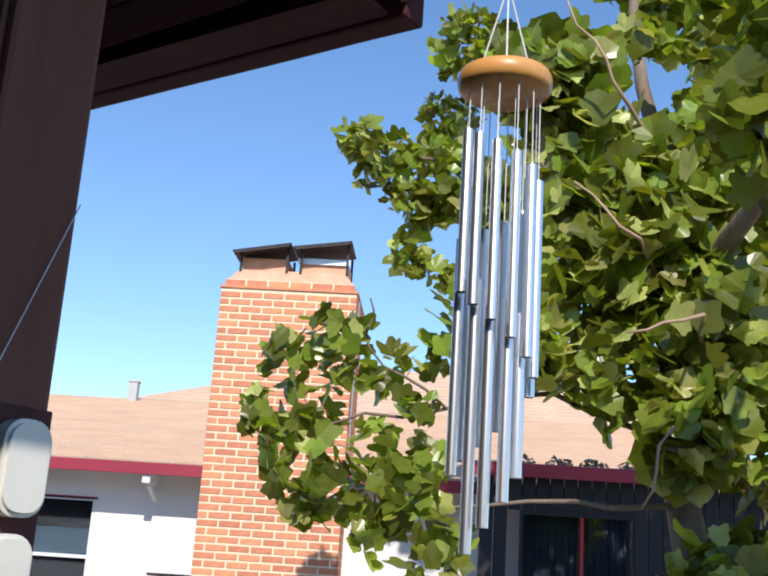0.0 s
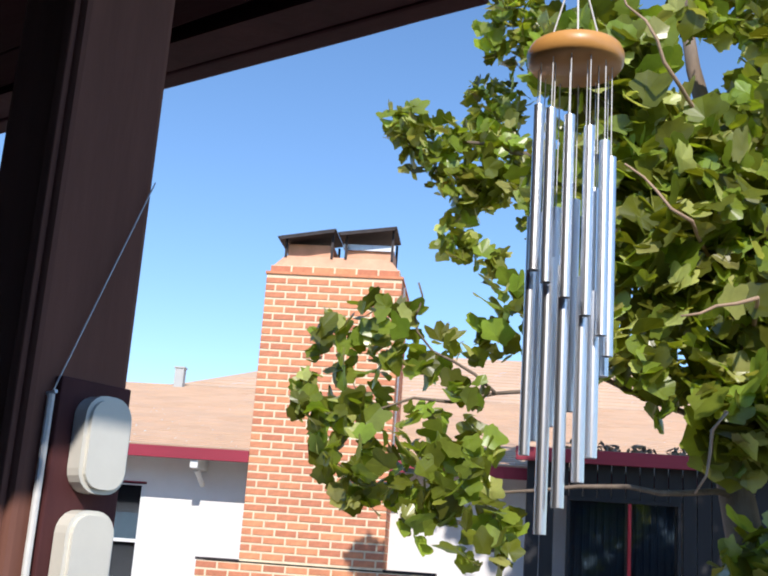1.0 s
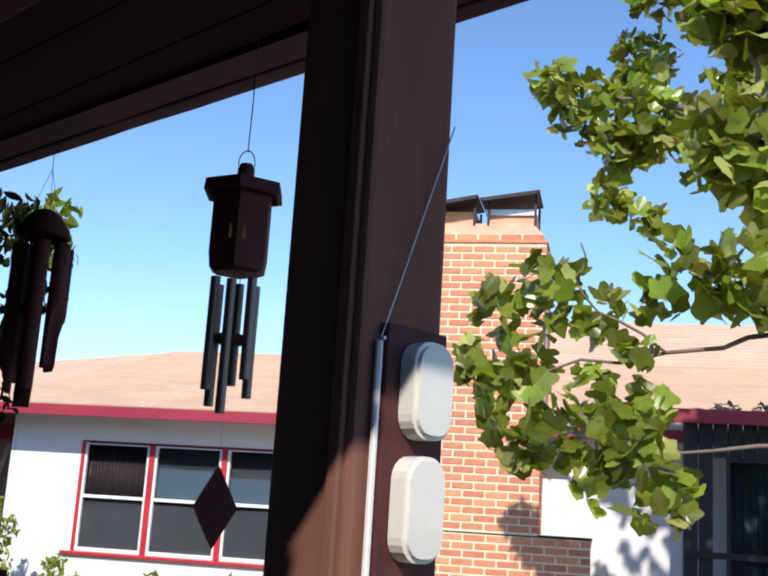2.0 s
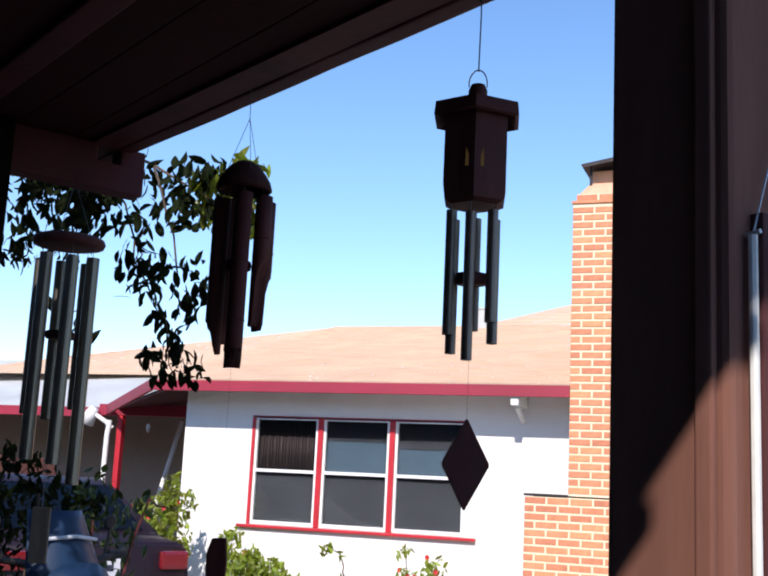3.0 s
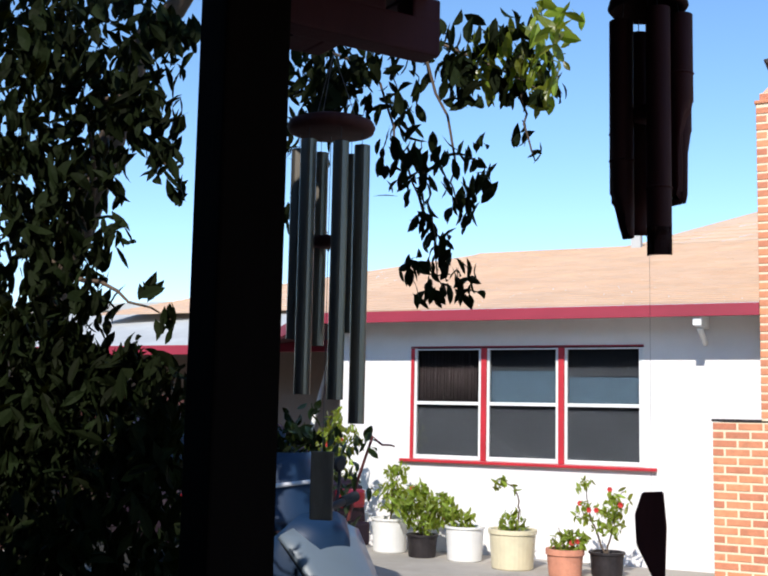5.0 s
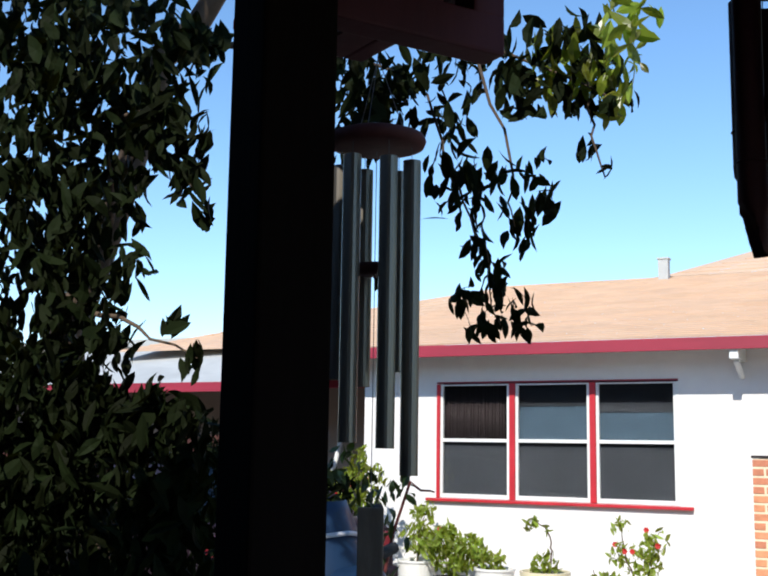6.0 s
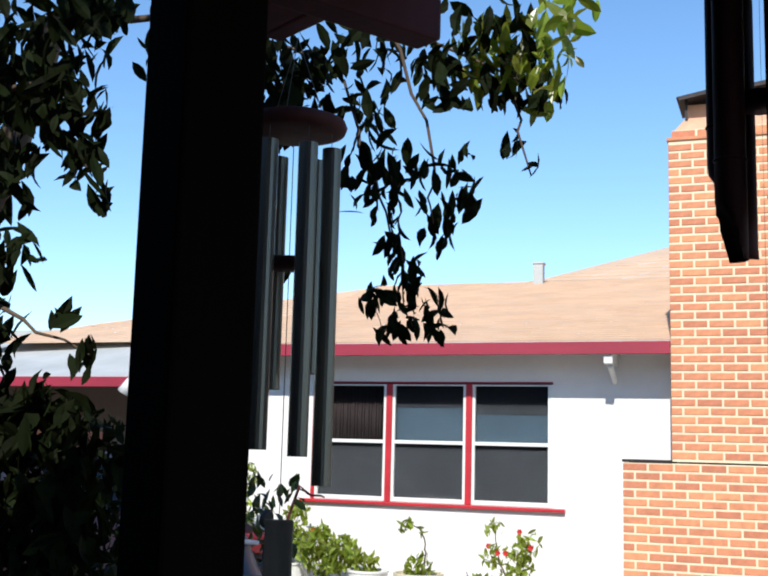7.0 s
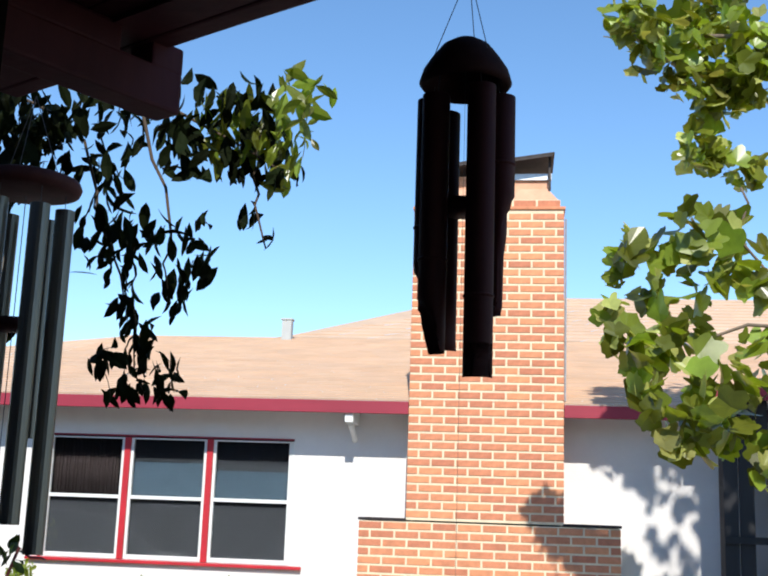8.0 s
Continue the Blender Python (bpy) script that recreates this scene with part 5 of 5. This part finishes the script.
for r0, r1 in zip(rings, rings[1:]):
    for i in range(20):
        fb.faces.new((r0[i], r0[(i + 1) % 20], r1[(i + 1) % 20], r1[i]))
fb.faces.new(rings[0])
fb.faces.new(rings[-1])
bmesh.ops.recalc_face_normals(fb, faces=fb.faces[:])
part("body", fb, M_BLUEPAINT, sc, smooth=True)
part("seat", box(-0.66, -0.02, -0.14, 0.14, 0.79, 0.88, 0.035), M_RUBBER, sc, "black padded seat")
ws = bmesh.new()
grid = [[ws.verts.new((0.54 - 0.10 * j / 6 - 0.9 * (0.2 * i / 8 - 0.1) ** 2 * 9, (i / 8 - 0.5) * (0.34 - 0.10 * j / 6), 1.02 + 0.24 * j / 6)) for i in range(9)] for j in range(7)]
for g0, g1 in zip(grid, grid[1:]):
    for i in range(8):
        ws.faces.new((g0[i], g0[i + 1], g1[i + 1], g1[i]))
ex = bmesh.ops.extrude_face_region(ws, geom=ws.faces[:])
for q in ex["geom"]:
    if isinstance(q, bmesh.types.BMVert):
        q.co.x -= 0.006
bmesh.ops.recalc_face_normals(ws, faces=ws.faces[:])
part("windshield", ws, M_BLUEPAINT, sc, "glossy dark blue front shield", smooth=True)
ns = bmesh.new()
grid = [[ns.verts.new((0.55 + 0.27 * j / 6, (i / 8 - 0.5) * (0.34 - 0.14 * j / 6), 1.05 - 0.27 * j / 6 - 0.05 * (j / 6) ** 2 - 1.2 * (i / 8 - 0.5) ** 2 * 0.12)) for i in range(9)] for j in range(7)]
for g0, g1 in zip(grid, grid[1:]):
    for i in range(8):
        ns.faces.new((g0[i], g0[i + 1], g1[i + 1], g1[i]))
ex = bmesh.ops.extrude_face_region(ns, geom=ns.faces[:])
for q in ex["geom"]:
    if isinstance(q, bmesh.types.BMVert):
        q.co += Vector((-0.012, 0, -0.012))
bmesh.ops.recalc_face_normals(ns, faces=ns.faces[:])
part("nose_panel", ns, M_FAIRING, sc, "pale blue-grey sloping nose panel", smooth=True)
part("trim_strip", tube([(0.45, -0.13, 1.155), (0.50, 0.0, 1.17), (0.45, 0.13, 1.155)], 0.007, 8), M_PLATE, sc, "white trim strip")
part("handlebar", tube([(0.36, -0.34, 1.10), (0.42, -0.15, 1.07), (0.42, 0.15, 1.07), (0.36, 0.34, 1.10)], 0.014, 10), M_DARKMETAL, sc)
for sy in (-1, 1):
    part("grip", tube([(0.36, sy * 0.34, 1.10), (0.385, sy * 0.25, 1.085)], 0.019, 10), M_RUBBER, sc)
    mr = part("mirror_stalk", tube([(0.39, sy * 0.22, 1.08), (0.37, sy * 0.25, 1.15), (0.36, sy * 0.26, 1.19)], 0.006, 8), M_DARKMETAL, sc)
    part("mirror", lathe([(0, -0.010), (0.022, -0.008), (0.030, 0.0), (0.028, 0.005), (0, 0.005)], 20), M_DARKMETAL, mr, "small dark mirror").matrix_local = pose(0.36, sy * 0.26, 1.215, 0, -80, 0)
part("tail_light", box(-0.75, -0.70, -0.09, 0.09, 0.74, 0.80, 0.012), M_AMBER, sc, "orange-red tail light")
for x in (-0.52, 0.62):
    w = part("wheel", lathe([(0.13, -0.045), (0.20, -0.045), (0.225, -0.02), (0.225, 0.02), (0.20, 0.045), (0.13, 0.045)], 28), M_RUBBER, sc)
    w.matrix_local = pose(x, 0, 0.225, 90, 0, 0)
    part("rim", lathe([(0, -0.02), (0.13, -0.035), (0.13, 0.035), (0, 0.02)], 20), M_GALV, w)

# shed in the tree's shade beside the house
SX, SY = 4.13, 9.0
shed = thing("shed", "dark board shed with a red fascia in tree shade", "shed")
SW = (4.50, 5.54, 0.9, 2.2)
rnd = random.Random(17)
for i in range(34):
    a, b = SX + i * 0.13, SX + i * 0.13 + 0.122
    hole = a < SW[1] and b > SW[0]
    for z0, z1 in (((0.0, SW[2]), (SW[3], 2.59)) if hole else ((0.0, 2.59),)):
        part("board", box(a, b, SY, SY + 0.022 + rnd.uniform(0, 0.004), z0, z1, 0.003), M_FENCE, shed)
part("side_wall", box(SX + 0.002, SX + 0.03, SY + 0.03, 9.22, 0.0, 2.56), M_FENCE, shed)
part("rail", box(SX, 8.2, SY - 0.022, SY - 0.002, 1.30, 1.36, 0.004), M_FENCE, shed)
part("fascia", box(SX - 0.12, 8.4, SY - 0.16, SY - 0.13, 2.49, 2.615, 0.005), M_CRIMSON, shed, "crimson fascia board")
rf = prism([(SX - 0.12, SY - 0.13), (8.4, SY - 0.13), (8.4, 9.24), (SX - 0.12, 9.24)], 2.595, 2.62)
part("roof", rf, M_SHINGLE, shed)
win = part("window", box(SW[0], SW[1], SY - 0.012, SY + 0.03, SW[3] - 0.04, SW[3], 0.004), M_FENCE, shed, "dark window with one red mullion")
for a, m in ((SW[0], M_FENCE), (5.06, M_RED), (SW[1] - 0.03, M_FENCE)):
    part("trim", box(a, a + 0.03, SY - 0.012, SY + 0.03, SW[2], SW[3] - 0.042, 0.004), m, win)
for a, b in ((SW[0] + 0.032, 5.058), (5.092, SW[1] - 0.032)):
    pn = part("pane", box(a, b, SY + 0.010, SY + 0.014, SW[2], SW[3] - 0.042), M_GLASS, win)
    pn.visible_shadow = False
    cu = bmesh.new()
    for i in range(int((b - a) / 0.022)):
        tube([(a + 0.012 + i * 0.022, SY + 0.07 + 0.012 * math.sin(i * 2.1), SW[2]), (a + 0.012 + i * 0.022, SY + 0.07 + 0.012 * math.sin(i * 2.1), SW[3])], 0.015, 6, cu)
    part("curtain", cu, M_BLIND, win, "dull pleated curtain", smooth=True)
litter = leaves([(4.5 + 0.35 * i, SY + 0.02 + 0.04 * (i % 3), 2.64, 0.14) for i in range(9)], 520, 0.05, leaf_oval, 71, 0.0)
for v in litter.verts:
    v.co.z = 2.624 + abs(v.co.z - 2.624) * 0.6
solo("leaf_litter", litter, M_LITTER, "dry brown leaf litter lying on the shed roof", "leaf litter", kind="stuff")

# fences
def fence(name, label, x0, y0, x1, y1, z1, material, width=0.13):
    f = thing(name, label, "fence")
    d = Vector((x1 - x0, y1 - y0, 0))
    n = int(d.length / width)
    ang = math.degrees(math.atan2(d.y, d.x))
    rnd = random.Random(7)
    me = finish("board", box(-width / 2 + 0.004, width / 2 - 0.004, -0.01, 0.01, 0.0, z1, 0.003), material)
    for i in range(n):
        c = Vector((x0, y0, 0)) + d * ((i + 0.5) / n)
        o = new("board", me)
        o.parent = f
        o.matrix_local = pose(c.x, c.y, -0.01 - rnd.random() * 0.02, rnd.uniform(-0.4, 0.4), 0, ang)
    for z in (0.3, z1 - 0.3):
        part("rail", box(0, d.length, 0.012, 0.05, z, z + 0.08, 0.004, None, Matrix.Translation((x0, y0, 0)) @ pose(0, 0, 0, 0, 0, ang)), material, f)
    return f


fence("fence", "shaded rust red board fence beyond the shrubs", -7.5, 6.2, -3.6, 8.2, 1.55, M_REDFENCE)

# ---- bricks, course by course ----
COURSE, LENGTH, JOINT = 0.0762, 0.2215, 0.0185


def brick_mesh(length):
    b = box(0, length, 0, 0.09, 0, COURSE - JOINT, 0.0)
    bmesh.ops.bevel(b, geom=[e for e in b.edges if abs(e.verts[0].co.y) + abs(e.verts[1].co.y) < 1e-4], offset=0.004, segments=1, affect="EDGES")
    return b


FULL = finish("brick", brick_mesh(LENGTH - JOINT), M_BRICK)
cuts = {}


def lay(x0, x1, z0, z1, stuff=None, odd=0):
    rnd = random.Random(int(z0 * 100) + int(x0 * 10))
    n = int((z1 - z0) / COURSE)
    for j in range(n):
        x = x0 - (LENGTH / 2 if (j + odd) % 2 else 0)
        while x < x1 - 0.02:
            a, b = max(x, x0), min(x + LENGTH - JOINT, x1)
            if b - a > 0.03:
                p = (a, FY + rnd.uniform(-0.002, 0.002), z0 + j * COURSE + JOINT / 2)
                if stuff is not None:
                    q = brick_mesh(b - a)
                    q.transform(Matrix.Translation(p))
                    stuff.append(q)
                else:
                    key = round(b - a, 3)
                    if abs(key - (LENGTH - JOINT)) < 0.002:
                        me = FULL
                    else:
                        if key not in cuts:
                            cuts[key] = finish("brick", brick_mesh(key), M_BRICK)
                        me = cuts[key]
                    o = new("brick", me)
                    o.parent = ch
                    o.location = p
            x += LENGTH
    return n


lay(CX0, CX1, 1.415, 4.265)
rest = []
lay(BX0, BX1, 0.012, 1.388, rest, 1)
verts, faces = [], []
for q in rest:
    i = len(verts)
    q.verts.index_update()
    verts += [tuple(v.co) for v in q.verts]
    faces += [tuple(i + v.index for v in f.verts) for f in q.faces]
    q.free()
# returns on the right side of the shaft
for j in range(int((4.265 - 1.415) / COURSE)):
    y = FY + 0.10 - (0.11 if j % 2 else 0)
    while y < 10.15:
        q = box(CX1 - 0.02, CX1, max(y, FY + 0.095), min(y + LENGTH - JOINT, 10.2), 1.415 + j * COURSE + 0.006, 1.415 + (j + 1) * COURSE - 0.006)
        i = len(verts)
        q.verts.index_update()
        verts += [tuple(v.co) for v in q.verts]
        faces += [tuple(i + v.index for v in f.verts) for f in q.faces]
        q.free()
        y += LENGTH
me = bpy.data.meshes.new("brickwork")
me.from_pydata(verts, [], faces)
me.materials.append(M_BRICKSTUFF)
bw = new("brickwork", me)
bw.parent = ch
tagged(bw, kind="stuff")
